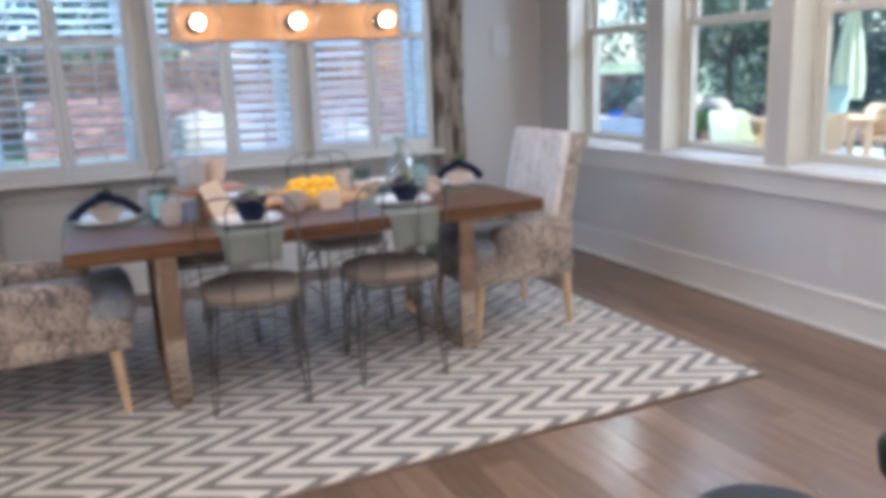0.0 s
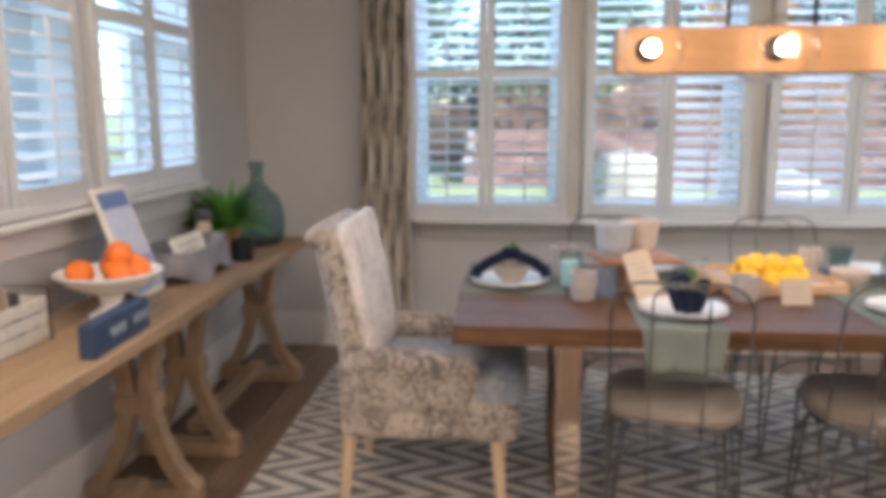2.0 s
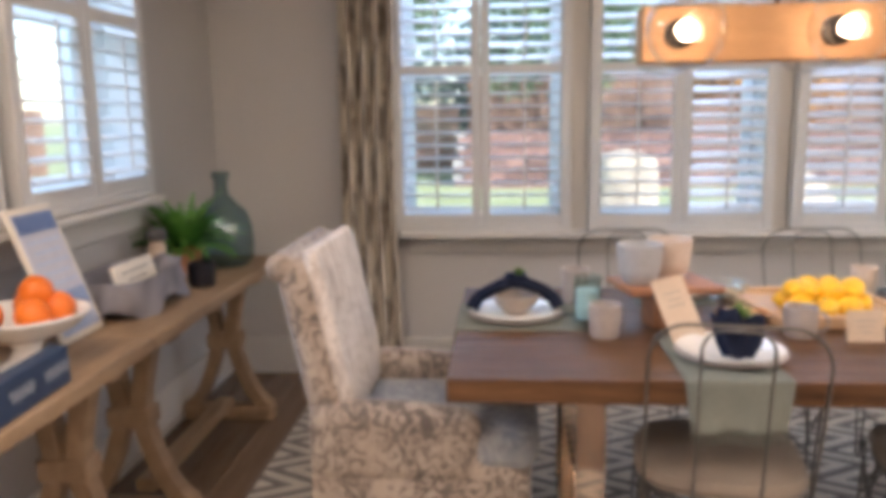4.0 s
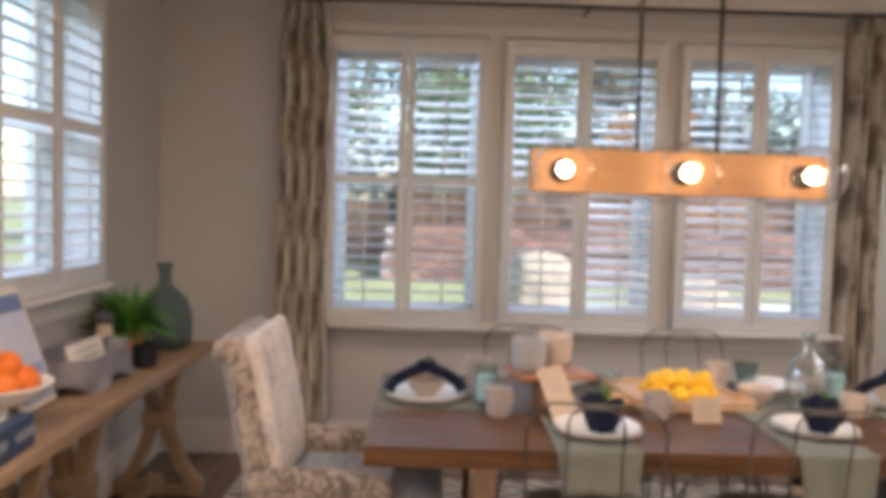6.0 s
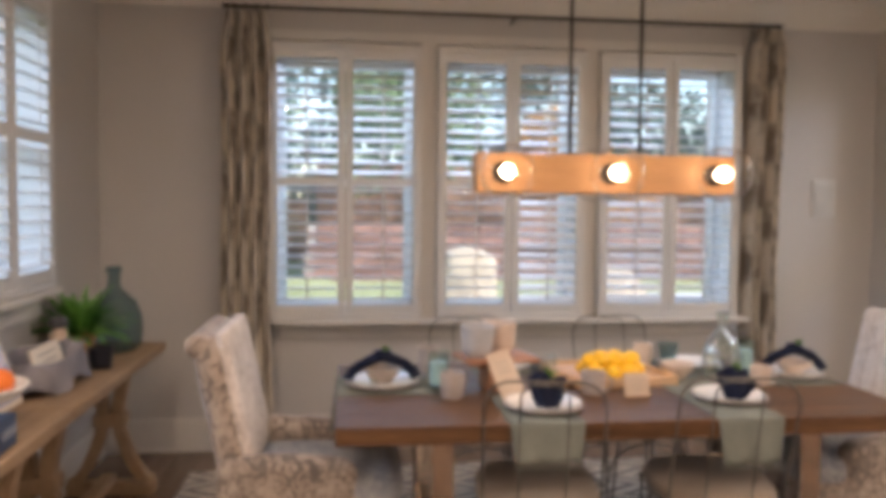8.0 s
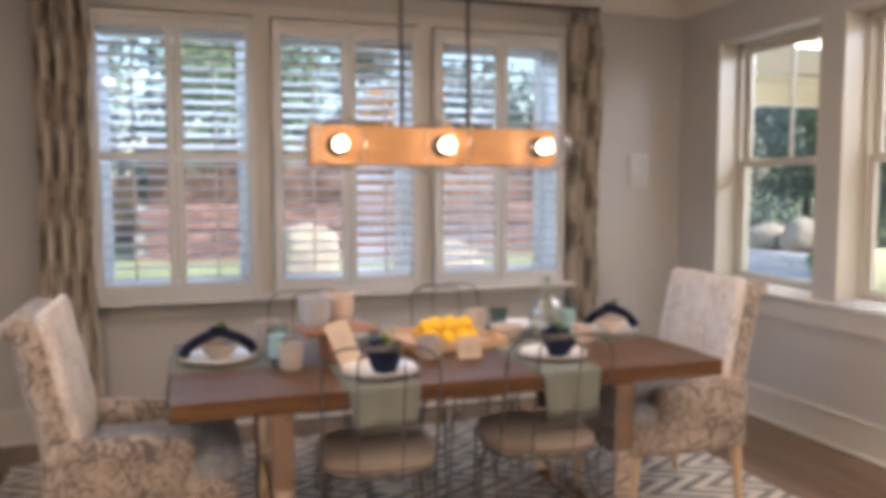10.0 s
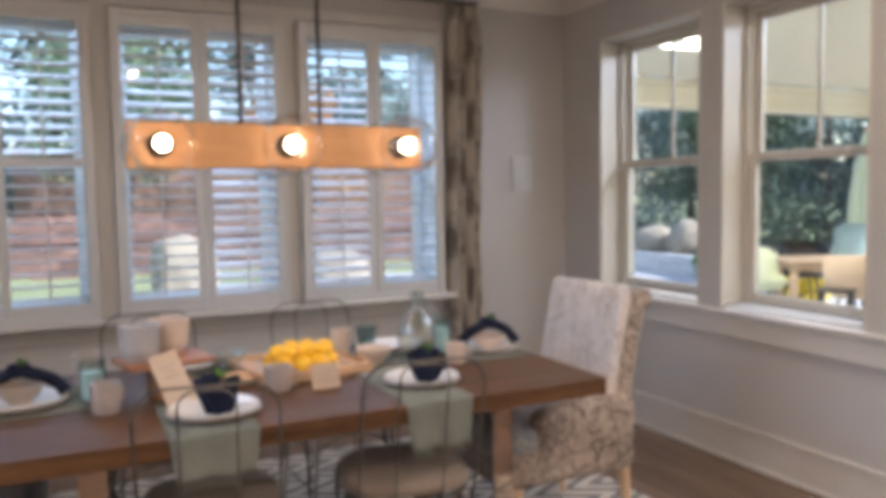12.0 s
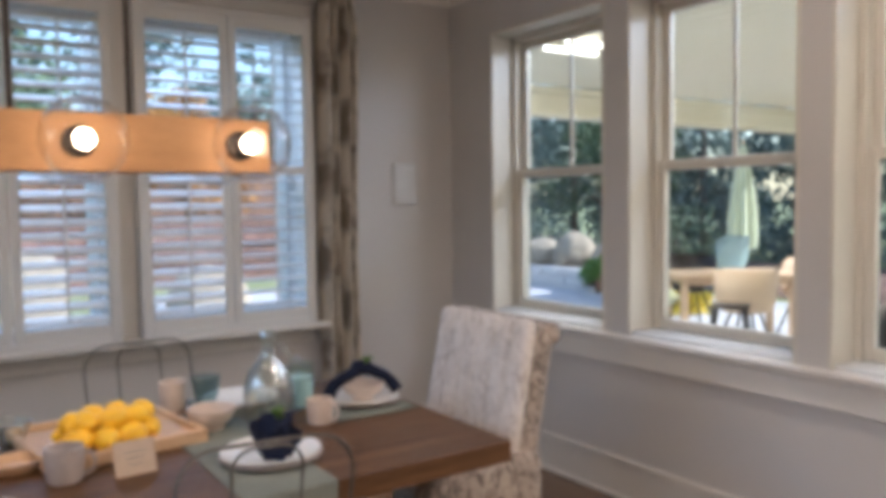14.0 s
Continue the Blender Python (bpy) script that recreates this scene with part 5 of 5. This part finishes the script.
dish = thing("wooden_dish", "small round pale wooden dish", "dish", 1.2, 3.95, TZ)
part("body", turned([(0, 0), (0.05, 0), (0.07, 0.02), (0.072, 0.032), (0.064, 0.032), (0.05, 0.014), (0, 0.012)], 28), TRAY_WOOD, dish)
glass_bowl = bowl("glass_bowl", "clear glass bowl behind the wooden dish", 1.2, 4.2, TZ, 0.075, 0.075, SEA_GLASS)
note = thing("note_card", "small tan folded card before the tray", "card", 1.46, 3.725, TZ, 0)
nb = part("card", one_box(0, 0, 0.045, 0.105, 0.004, 0.09, 0.001), KRAFT, note)
nb.matrix_local = pose(0, 0, 0.001, -14, 0, 4)
for i in range(3):
    part("print_line", one_box(0, -0.003, 0.06 - i * 0.016, 0.06 - 0.012 * i, 0.001, 0.004), INK, nb, smooth=False)


# ---- black counter stools near the start of the walk ----
def counter_stool(x, y, z, k=1.0):
    t = thing("counter_stool", "black leather round-backed counter stool", "stool", x, y, 0.0, group="black counter stools")
    part("seat", turned([(0, z - 0.09), (0.17 * k, z - 0.09), (0.19 * k, z - 0.07), (0.195 * k, z - 0.03), (0.18 * k, z - 0.005), (0.1 * k, z), (0, z)], 32), LEATHER, t)
    part("column", rod([(0, 0, 0.02), (0, 0, z - 0.08)], 0.03, seg=14), BRONZE, t)
    part("base", turned([(0, 0), (0.2, 0), (0.2, 0.012), (0.05, 0.03), (0, 0.03)], 30), BRONZE, t)
    return t


counter_stool(1.44, 1.05, 0.63, 0.78)
counter_stool(2.0, 1.06, 0.63, 0.85)

# ---- outdoors ----
GZ = -0.12
structure("ground", one_box(0, 0, GZ - 0.5, 900, 900, 1.0), LAWN, "garden lawn reaching to the horizon", "ground")
structure("garden_bed", box(box(bmesh.new(), 10.0, 22.0, GZ + 0.005, 20, 7.0, 0.03), 15.5, 12.0, GZ + 0.012, 6.0, 20, 0.03), MULCH, "brown bark mulch bed", "ground")


def leaf_cloud(bm, centre, rad, n, size, r, squash=0.8):
    for _ in range(n):
        while True:
            p = Vector((r.uniform(-1, 1), r.uniform(-1, 1), r.uniform(-1, 1)))
            if 0.35 < p.length < 1.0:
                break
        p = Vector((p.x * rad, p.y * rad, p.z * rad * squash)) + Vector(centre)
        d = Vector((r.gauss(0, 1), r.gauss(0, 1), r.gauss(0, 0.7))).normalized()
        s = d.orthogonal().normalized()
        e = d.cross(s) * 0.45
        k = size * r.uniform(0.6, 1.3)
        bm.faces.new([bm.verts.new(q) for q in (p - s * k, p + e * k, p + s * k, p - e * k)])


def tree(name, label, x, y, h, rad, mat, seed, leaf=0.1, n=4200):
    r = random.Random(seed)
    t = thing(name, label, "tree", x, y, GZ, r.uniform(0, 360), group="trees round the garden")
    bm = bmesh.new()
    tube(bm, [(0, 0, 0), (0.05, 0.02, h * 0.25), (0.0, 0.08, h * 0.55), (0.06, 0.04, h * 0.85)], 0.05 * h * 0.5, 10, r_end=0.02)
    clumps = []
    for k in range(9):
        a, z = r.uniform(0, 6.28), h * r.uniform(0.3, 0.75)
        q = (rad * 0.7 * math.cos(a), rad * 0.7 * math.sin(a), z + rad * 0.35)
        tube(bm, [(0, 0.03, z * 0.85), (q[0] * 0.5, q[1] * 0.5, z + 0.05 * h), q], 0.05, 6, r_end=0.012)
        clumps.append(q)
    part("trunk", bm, BARK, t)
    bm = bmesh.new()
    for q in clumps + [(0, 0, h * 0.85), (0, 0, h * 0.65)]:
        leaf_cloud(bm, q, rad * r.uniform(0.4, 0.62), n // 11, leaf, r)
    tagged(part("crown", bm, mat, t, smooth=False), kind="stuff")
    return t


def conifer(x, y, h, seed, mat=LEAF_BLUE):
    r = random.Random(seed)
    t = thing("conifer", "dense blue-green conifer at the garden's edge", "tree", x, y, GZ, r.uniform(0, 360), group="trees round the garden")
    part("trunk", rod([(0, 0, 0), (0, 0, h * 0.95)], 0.12, r_end=0.02), BARK, t)
    bm = bmesh.new()
    for k in range(14):
        z = h * (0.04 + 0.93 * k / 14)
        rr = h * 0.23 * (1 - k / 15) + 0.12
        for q in range(max(3, int(9 * (1 - k / 16)))):
            a = r.uniform(0, 6.28)
            leaf_cloud(bm, (rr * 0.75 * math.cos(a), rr * 0.75 * math.sin(a), z + r.uniform(-0.1, 0.1)), rr * 0.45, 50, 0.085, r, 0.7)
    tagged(part("crown", bm, mat, t, smooth=False), kind="stuff")
    return t


def shrub(name, label, x, y, h, rad, mat, seed, n=900, leaf=0.06, z=GZ):
    r = random.Random(seed)
    t = thing(name, label, "shrub", x, y, z, group="shrubs in the garden")
    bm = bmesh.new()
    for k in range(6):
        a = r.uniform(0, 6.28)
        tube(bm, [(0, 0, 0), (rad * 0.5 * math.cos(a), rad * 0.5 * math.sin(a), h * 0.7)], 0.02, 5, r_end=0.006)
    part("stem", bm, BARK, t)
    bm = bmesh.new()
    for k in range(7):
        a = 6.28 * k / 7
        leaf_cloud(bm, (rad * 0.5 * math.cos(a), rad * 0.5 * math.sin(a), h * r.uniform(0.4, 0.65)), rad * 0.6, n // 7, leaf, r, 0.8)
    tagged(part("foliage", bm, mat, t, smooth=False), kind="stuff")
    return t


for k, (x, y, h) in enumerate(((-9, 27, 7.5), (-5.5, 28, 8.5), (0.5, 28, 8), (6.5, 28, 9), (11, 28, 8.5), (14.5, 24, 8), (17.5, 19, 7), (19, 15.5, 7.5), (19.5, 12, 7), (20, 8.5, 7.5), (20, 5, 7), (20, 1.5, 7.5))):
    conifer(x, y, h, 40 + k)
tree("garden_tree", "green leafy tree with dappled crown", -3.2, 22, 5.6, 1.9, LEAF, 4)
tree("garden_tree", "green leafy tree with dappled crown", 2.2, 22.6, 6.0, 2.2, LEAF, 5)
tree("garden_tree", "rust-leaved tree in the garden", 6.8, 22, 4.8, 1.7, LEAF_RUST, 6)
tree("garden_tree", "green leafy tree in the side garden", -10.5, 10.5, 5.5, 1.9, LEAF, 7)
tree("garden_tree", "green leafy tree in the side garden", -10.5, 4.0, 5.2, 1.8, LEAF, 8)
tree("garden_tree", "green leafy tree beyond the porch", 17.0, 17.0, 5.0, 1.7, LEAF, 9)
for k, (x, y, h) in enumerate(((12.2, 15.0, 1.6), (14.0, 12.6, 1.9), (14.6, 6.6, 1.8), (13.6, 3.2, 1.7), (10.4, 17.2, 1.6), (-5.2, 14.4, 1.2))):
    shrub("shrub", "rounded dark green garden shrub", x, y, h, h * 0.65, LEAF if k % 2 else LEAF_BLUE, 70 + k)
shrub("yellow_shrub", "low shrub covered in yellow flowers", 10.35, 9.5, 0.6, 0.5, YELLOW, 90, 700, 0.05)
shrub("yellow_shrub", "low shrub covered in yellow flowers", 11.1, 9.95, 0.6, 0.5, YELLOW, 91, 700, 0.05)
shrub("yellow_shrub", "low shrub covered in yellow flowers", 9.7, 8.6, 0.45, 0.4, YELLOW, 93, 600, 0.05)
shrub("lime_shrub", "lime green shrub near the paving", 10.4, 10.95, 0.85, 0.32, SPRIG, 92, 700, 0.05)


def boulder(x, y, sx, sy, sz, seed, label="pale rounded garden boulder", lift=0.0, block=2.0):
    bm = bmesh.new()
    bmesh.ops.create_icosphere(bm, subdivisions=4, radius=1)
    for v in bm.verts:
        n = v.co.normalized()
        k = 1 + 0.08 * noise.noise(n * 1.6 + Vector((seed, 0, 0))) + 0.05 * noise.noise(n * 5 + Vector((0, seed, 0)))
        k /= (abs(n.x) ** block + abs(n.y) ** block + abs(n.z) ** block) ** (1 / block)
        v.co = Vector((n.x * sx * k, n.y * sy * k, max(n.z * sz * k, -0.35 * sz) + 0.33 * sz))
    ob = link("boulder", bm, STONE)
    ob.location = (x, y, GZ + 0.02 + lift)
    return tagged(ob, label, "boulder", "boulders in the garden")


boulder(2.13, 12.6, 0.42, 0.45, 0.76, 1, "squarish pale boulder standing on the garden paving", 0.0, 7.0)
boulder(4.6, 13.2, 0.6, 0.5, 0.55, 2)
ROCK = "pale boulder on the raised stone bed"
boulder(11.15, 13.2, 0.52, 0.5, 0.36, 3, ROCK, 0.4)
boulder(11.2, 12.35, 0.42, 0.4, 0.46, 4, ROCK, 0.4)
boulder(11.3, 11.6, 0.34, 0.3, 0.32, 5, ROCK, 0.4)
bed = structure("raised_bed", one_box(11.6, 13.3, GZ + 0.2, 2.0, 4.2, 0.42), MULCH, "raised planting bed edged with grey stone paled as if sunlit", "garden bed")
stone_me = mesh_of("stone", box(bmesh.new(), 0, 0, 0, 0.2, 0.42, 0.135, 0.014), SUNLIT_STONE)
for c in range(3):
    for i in range(10):
        piece("stone", stone_me, bed, 10.55 + rnd.uniform(-0.02, 0.02), 11.4 + (i + 0.5 * (c % 2)) * 0.43, GZ + 0.08 + c * 0.142)
boulder(12.3, 13.3, 0.6, 0.5, 0.5, 6)

# terraced brick wall behind the lawn
brick_me = mesh_of("brick", box(bmesh.new(), 0, 0, 0, 0.44, 0.2, 0.14, 0.012), BRICK)
for lvl, (yw, z0, courses) in enumerate(((19.0, GZ, 4), (20.6, GZ + 0.6, 4))):
    wl = structure("garden_wall_%d" % (lvl + 1), one_box(8.1, yw + 0.1, z0 + courses * 0.075 - 0.01, 17.5, 0.16, courses * 0.15 - 0.02), MORTAR, "low red-brown block retaining wall", "garden wall")
    for c in range(courses):
        for i in range(38):
            piece("brick", brick_me, wl, -0.4 + (i + 0.5 * (c % 2)) * 0.455 + rnd.uniform(-0.006, 0.006), yw + 0.06 + rnd.uniform(-0.012, 0.012), z0 + 0.075 + c * 0.15)
structure("garden_bank", one_box(8.1, 19.9, GZ + 0.28, 17.5, 1.2, 0.56), MULCH, "mulched terrace behind the block wall", "ground")
structure("garden_bank_upper", one_box(8.1, 23.2, GZ + 0.56, 17.6, 4.9, 1.13), MULCH, "mulched upper terrace", "ground")

# board fences
board_me = mesh_of("board", box(bmesh.new(), 0, 0, 0.95, 0.145, 0.022, 1.9, 0.004), FENCE)
for nm, x0, y0, x1, y1 in (("side_fence", -13.0, -6.0, -13.0, 24.0), ("back_fence", -12.0, 25.4, -0.75, 25.4), ("upper_fence", -0.6, 25.4, 15.0, 25.4)):
    L = math.hypot(x1 - x0, y1 - y0)
    ang = math.degrees(math.atan2(y1 - y0, x1 - x0))
    t = thing(nm, "weathered brown cedar board fence", "fence", x0, y0, GZ + (1.12 if nm == "upper_fence" else 0), ang)
    for i in range(int(L / 0.155)):
        piece("board", board_me, t, 0.08 + i * 0.155, 0, rnd.uniform(-0.01, 0.01))
    for z in (0.4, 1.5):
        part("rail", one_box(L / 2, 0.04, z, L, 0.04, 0.09), FENCE, t)

# paving by the house and the terrace
pave_bed = structure("pavement", one_box(7.9, 6.0, GZ + 0.01, 7.6, 18.0, 0.06), MORTAR, "blue-grey stone paving round the house", "pavement")
slab_me = mesh_of("slab", box(bmesh.new(), 0, 0, 0, 0.745, 0.745, 0.04, 0.006), PAVE)
for i in range(10):
    for j in range(24):
        piece("slab", slab_me, pave_bed, 4.48 + i * 0.755, -2.6 + j * 0.755, GZ + 0.05 + rnd.uniform(-0.003, 0.003))
pave2 = structure("pavement_back", one_box(3.0, 10.2, GZ + 0.006, 2.3, 3.6, 0.05), MORTAR, "blue-grey stone paving beyond the shuttered windows", "pavement")
for i in range(3):
    for j in range(4):
        piece("slab", slab_me, pave2, 2.2 + i * 0.755, 8.9 + j * 0.755, GZ + 0.045 + rnd.uniform(-0.003, 0.003))

# covered porch on the east side, as one with the house
porch = thing("porch_roof", "cream boarded porch ceiling with an outer beam", "porch", 0, 0, 0, kind="structure")
for i in range(44):
    x = 4.4 + i * 0.205
    y0 = -4.0 if x < 10.2 else 6.0
    part("ceiling_board", one_box(x, (8.8 + y0) / 2, 2.9, 0.2, 8.8 - y0, 0.02, 0.005), PORCH_WHITE, porch, smooth=False)
bm = box(bmesh.new(), 7.2, 2.4, 3.0, 6.0, 12.8, 0.17)
box(bm, 11.77, 7.4, 3.0, 3.13, 2.8, 0.17)
part("roof_deck", bm, ROOF, porch, smooth=False)
part("beam", one_box(8.8, 8.92, 2.68, 9.1, 0.2, 0.34, 0.01), PORCH_WHITE, porch)
part("beam_trim", one_box(8.8, 8.795, 2.83, 9.1, 0.05, 0.09, 0.01), PORCH_WHITE, porch)
part("beam_trim", one_box(8.8, 8.805, 2.555, 9.1, 0.03, 0.05, 0.01), PORCH_WHITE, porch)
part("side_beam", one_box(10.2, 1.0, 2.72, 0.18, 9.8, 0.34, 0.01), PORCH_WHITE, porch)
for x, y in ((10.2, -3.6), (10.2, 0.9), (13.25, 8.92)):
    part("column", one_box(x, y, 1.2, 0.18, 0.18, 2.6, 0.008), PORCH_WHITE, porch)
# unseen roof over the house shell, added so that no daylight leaks in
structure("house_roof", one_box((XL + XR) / 2, (YF + YB) / 2, ZC + 0.3, XR - XL + 0.7, YF - YB + 0.7, 0.2), ROOF, "unseen grey shingled house roof with eaves, shutting out daylight", "roof")


pl = thing("porch_light", "white square porch ceiling light with glowing opal tubes", "lamp", 5.95, 6.72, 2.89, -4)
part("canopy", one_box(0, 0, -0.014, 0.12, 0.1, 0.026, 0.006), PORCH_WHITE, pl)
PORCH_GLOW = glow("porch_light_glow", (1.0, 0.9, 0.72), 4.0)
for yy in (-0.15, 0.15):
    part("tube", turned([(0, -0.3), (0.012, -0.298), (0.016, -0.28), (0.016, 0.28), (0.012, 0.298), (0, 0.3)], 16), PORCH_GLOW, pl, "glowing opal glass tube").matrix_local = pose(0, yy, -0.055, 0, 90, 0)
for xx in (-0.22, 0.22):
    part("holder", one_box(xx, 0, -0.04, 0.03, 0.38, 0.03, 0.006), PORCH_WHITE, pl)
la = new("porch_beam", bpy.data.lights.new("porch_beam", 'AREA'))
la.data.shape, la.data.size, la.data.size_y, la.data.energy, la.data.color = 'RECTANGLE', 0.6, 0.35, 50, (1.0, 0.9, 0.72)
la.matrix_world = look((5.95, 6.72, 2.79), (5.95, 6.72, 0))


# patio furniture
def patio_table(x, y, rz, lx, ly):
    t = thing("patio_table", "teak slatted patio dining table", "table", x, y, GZ + 0.07, rz)
    for i in range(7):
        part("slat", one_box(0, -ly / 2 + (i + 0.5) * ly / 7, 0.735, lx, ly / 7 - 0.008, 0.03, 0.004), TEAK, t)
    part("apron", one_box(0, 0, 0.68, lx - 0.16, ly - 0.16, 0.08, 0.004), TEAK, t)
    for sx in (-1, 1):
        for sy in (-1, 1):
            part("leg", one_box(sx * (lx / 2 - 0.1), sy * (ly / 2 - 0.1), 0.36, 0.075, 0.075, 0.72, 0.006), TEAK, t)
    return t


def shell_chair(x, y, rz, mat, label):
    t = thing("patio_chair", label, "chair", x, y, GZ + 0.07, rz, group="patio chairs")
    bm = bmesh.new()
    rows = []
    for z, r, cut in ((0.42, 0.1, 0), (0.44, 0.22, 0), (0.52, 0.27, 0), (0.66, 0.29, 0.0), (0.86, 0.3, 0.0)):
        rows.append([bm.verts.new((r * math.cos(a), r * math.sin(a), z - (0.18 * max(0, math.cos(a)) if z > 0.6 else 0))) for a in [2 * math.pi * i / 28 for i in range(28)]])
    for a, b in zip(rows, rows[1:]):
        for i in range(28):
            if b is rows[-1] and math.cos(2 * math.pi * (i + 0.5) / 28) > 0.5:
                continue
            bm.faces.new((a[i], a[(i + 1) % 28], b[(i + 1) % 28], b[i]))
    bm.faces.new(list(reversed(rows[0])))
    sh = part("shell", bm, mat, t)
    so = sh.modifiers.new("thick", 'SOLIDIFY')
    so.thickness = 0.014
    for sx in (-1, 1):
        for sy in (-1, 1):
            part("leg", rod([(sx * 0.1, sy * 0.1, 0.43), (sx * 0.24, sy * 0.22, 0.0)], 0.014), BRONZE, t)
    return t


def patio_stool(x, y, rz):
    t = thing("metal_stool", "dark metal patio stool", "stool", x, y, GZ + 0.07, rz, group="metal patio stools")
    part("seat", one_box(0, 0, 0.6, 0.32, 0.32, 0.025, 0.01), BRONZE, t)
    for sx in (-1, 1):
        for sy in (-1, 1):
            part("leg", rod([(sx * 0.12, sy * 0.12, 0.59), (sx * 0.19, sy * 0.19, 0.0)], 0.016), BRONZE, t)
    part("foot_ring", rod([(0.17, 0.17, 0.2), (-0.17, 0.17, 0.2), (-0.17, -0.17, 0.2), (0.17, -0.17, 0.2)], 0.01, closed=True), BRONZE, t)
    return t


patio_table(8.35, 6.95, -34, 1.35, 0.8)
patio_table(7.3, 3.6, 90, 1.7, 0.9)
tub = shell_chair(11.0, 8.92, 130, TEAL_SHELL, "large aqua tub patio chair")
tub.scale = (1.08, 1.08, 1.15)
shell_chair(7.75, 6.32, 57, TEAK, "tan woven shell patio chair")
shell_chair(8.85, 7.85, -120, BRONZE, "dark brown woven patio chair")
shell_chair(9.3, 6.6, 170, TEAK, "tan woven shell patio chair")
shell_chair(6.4, 4.1, 0, BRONZE, "dark brown woven patio chair")
shell_chair(6.4, 3.2, 10, BRONZE, "dark brown woven patio chair")
shell_chair(7.55, 7.32, -60, UMBRELLA, "pale lime shell patio chair")
patio_stool(6.95, 5.92, 30)


def closed_umbrella(x, y, rz):
    t = thing("patio_umbrella", "closed pale green patio umbrella on a pole", "umbrella", x, y, GZ + 0.05, rz)
    part("base", turned([(0, 0), (0.26, 0), (0.26, 0.05), (0.06, 0.08), (0, 0.08)], 26), BRONZE, t)
    part("pole", rod([(0, 0, 0.05), (0, 0, 2.5)], 0.022), TEAK, t)
    bm = bmesh.new()
    rows = []
    for z, r in ((0.75, 0.17), (0.9, 0.19), (1.3, 0.18), (1.8, 0.13), (2.2, 0.07), (2.42, 0.03)):
        rows.append([bm.verts.new((r * (1 + 0.28 * math.cos(8 * a)) * math.cos(a), r * (1 + 0.28 * math.cos(8 * a)) * math.sin(a), z)) for a in [2 * math.pi * i / 64 for i in range(64)]])
    for a, b in zip(rows, rows[1:]):
        for i in range(64):
            bm.faces.new((a[i], a[(i + 1) % 64], b[(i + 1) % 64], b[i]))
    bm.faces.new(rows[-1])
    bm.faces.new(list(reversed(rows[0])))
    part("canopy", bm, UMBRELLA, t, "folded pale green canvas canopy")
    return t


closed_umbrella(12.1, 9.42, 0)
closed_umbrella(9.7, 4.4, 0)
slide = thing("blue_lounger", "blue plastic garden lounger", "chair", 10.9, 14.2, GZ + 0.03, 35)
slide.scale = (0.6, 0.6, 0.6)
bk = part("back", one_box(0, 0, 0.55, 0.06, 0.5, 0.7, 0.02), BLUE_TOY, slide)
bk.matrix_local = pose(0, 0, 0, 0, 25, 0)
part("seat", one_box(0.35, 0, 0.24, 0.7, 0.5, 0.06, 0.02), BLUE_TOY, slide)
for sx in (0.1, 0.6):
    for sy in (-0.2, 0.2):
        part("leg", rod([(sx, sy, 0.22), (sx, sy, 0.0)], 0.025), BLUE_TOY, slide)


# distant woods that close the view
def woods(name, x0, y0, x1, y1, h, seed):
    r = random.Random(seed)
    bm = bmesh.new()
    L = math.hypot(x1 - x0, y1 - y0)
    for k in range(int(L * 2.4)):
        u = r.random()
        c = (x0 + (x1 - x0) * u + r.uniform(-1, 1), y0 + (y1 - y0) * u + r.uniform(-1, 1), GZ + h * r.uniform(0.05, 0.9) * (0.75 + 0.25 * math.sin(u * 17)))
        leaf_cloud(bm, c, r.uniform(1.0, 1.9), 380, 0.15, r)
    return tagged(link(name, bm, LEAF_BLUE, False), "distant dark evergreen woods", "woods", kind="stuff")


woods("far_woods", 21, -6, 21, 26, 7.0, 1)
woods("far_woods", 22, 30, -14, 31, 12.5, 2)
woods("far_woods", 8, 29, -10, 29, 14.0, 3)

# ---- floor planks ----
floor = structure("floor", one_box((XL + XR) / 2, (YF + YB) / 2, -0.05, XR - XL, YF - YB, 0.08), SUBFLOOR, "brown oak plank floor", "floor")
PW = 0.152
plank_meshes = {}
row = 0
xx = XL
while xx < XR - 0.01:
    w = min(PW, XR - xx)
    yy = YB + rnd.uniform(-1.2, 0)
    while yy < YF:
        ln = rnd.choice((1.5, 1.8, 2.1))
        a, b = max(yy, YB), min(yy + ln, YF)
        yy += ln
        if b - a < 0.05:
            continue
        me = mesh_of("plank", box(bmesh.new(), 0, 0, -0.005, w - 0.002, b - a - 0.002, 0.01, 0.0012), PLANK)
        p = piece("plank", me, floor, xx + w / 2, (a + b) / 2, rnd.uniform(-0.0004, 0.0))
    xx += PW
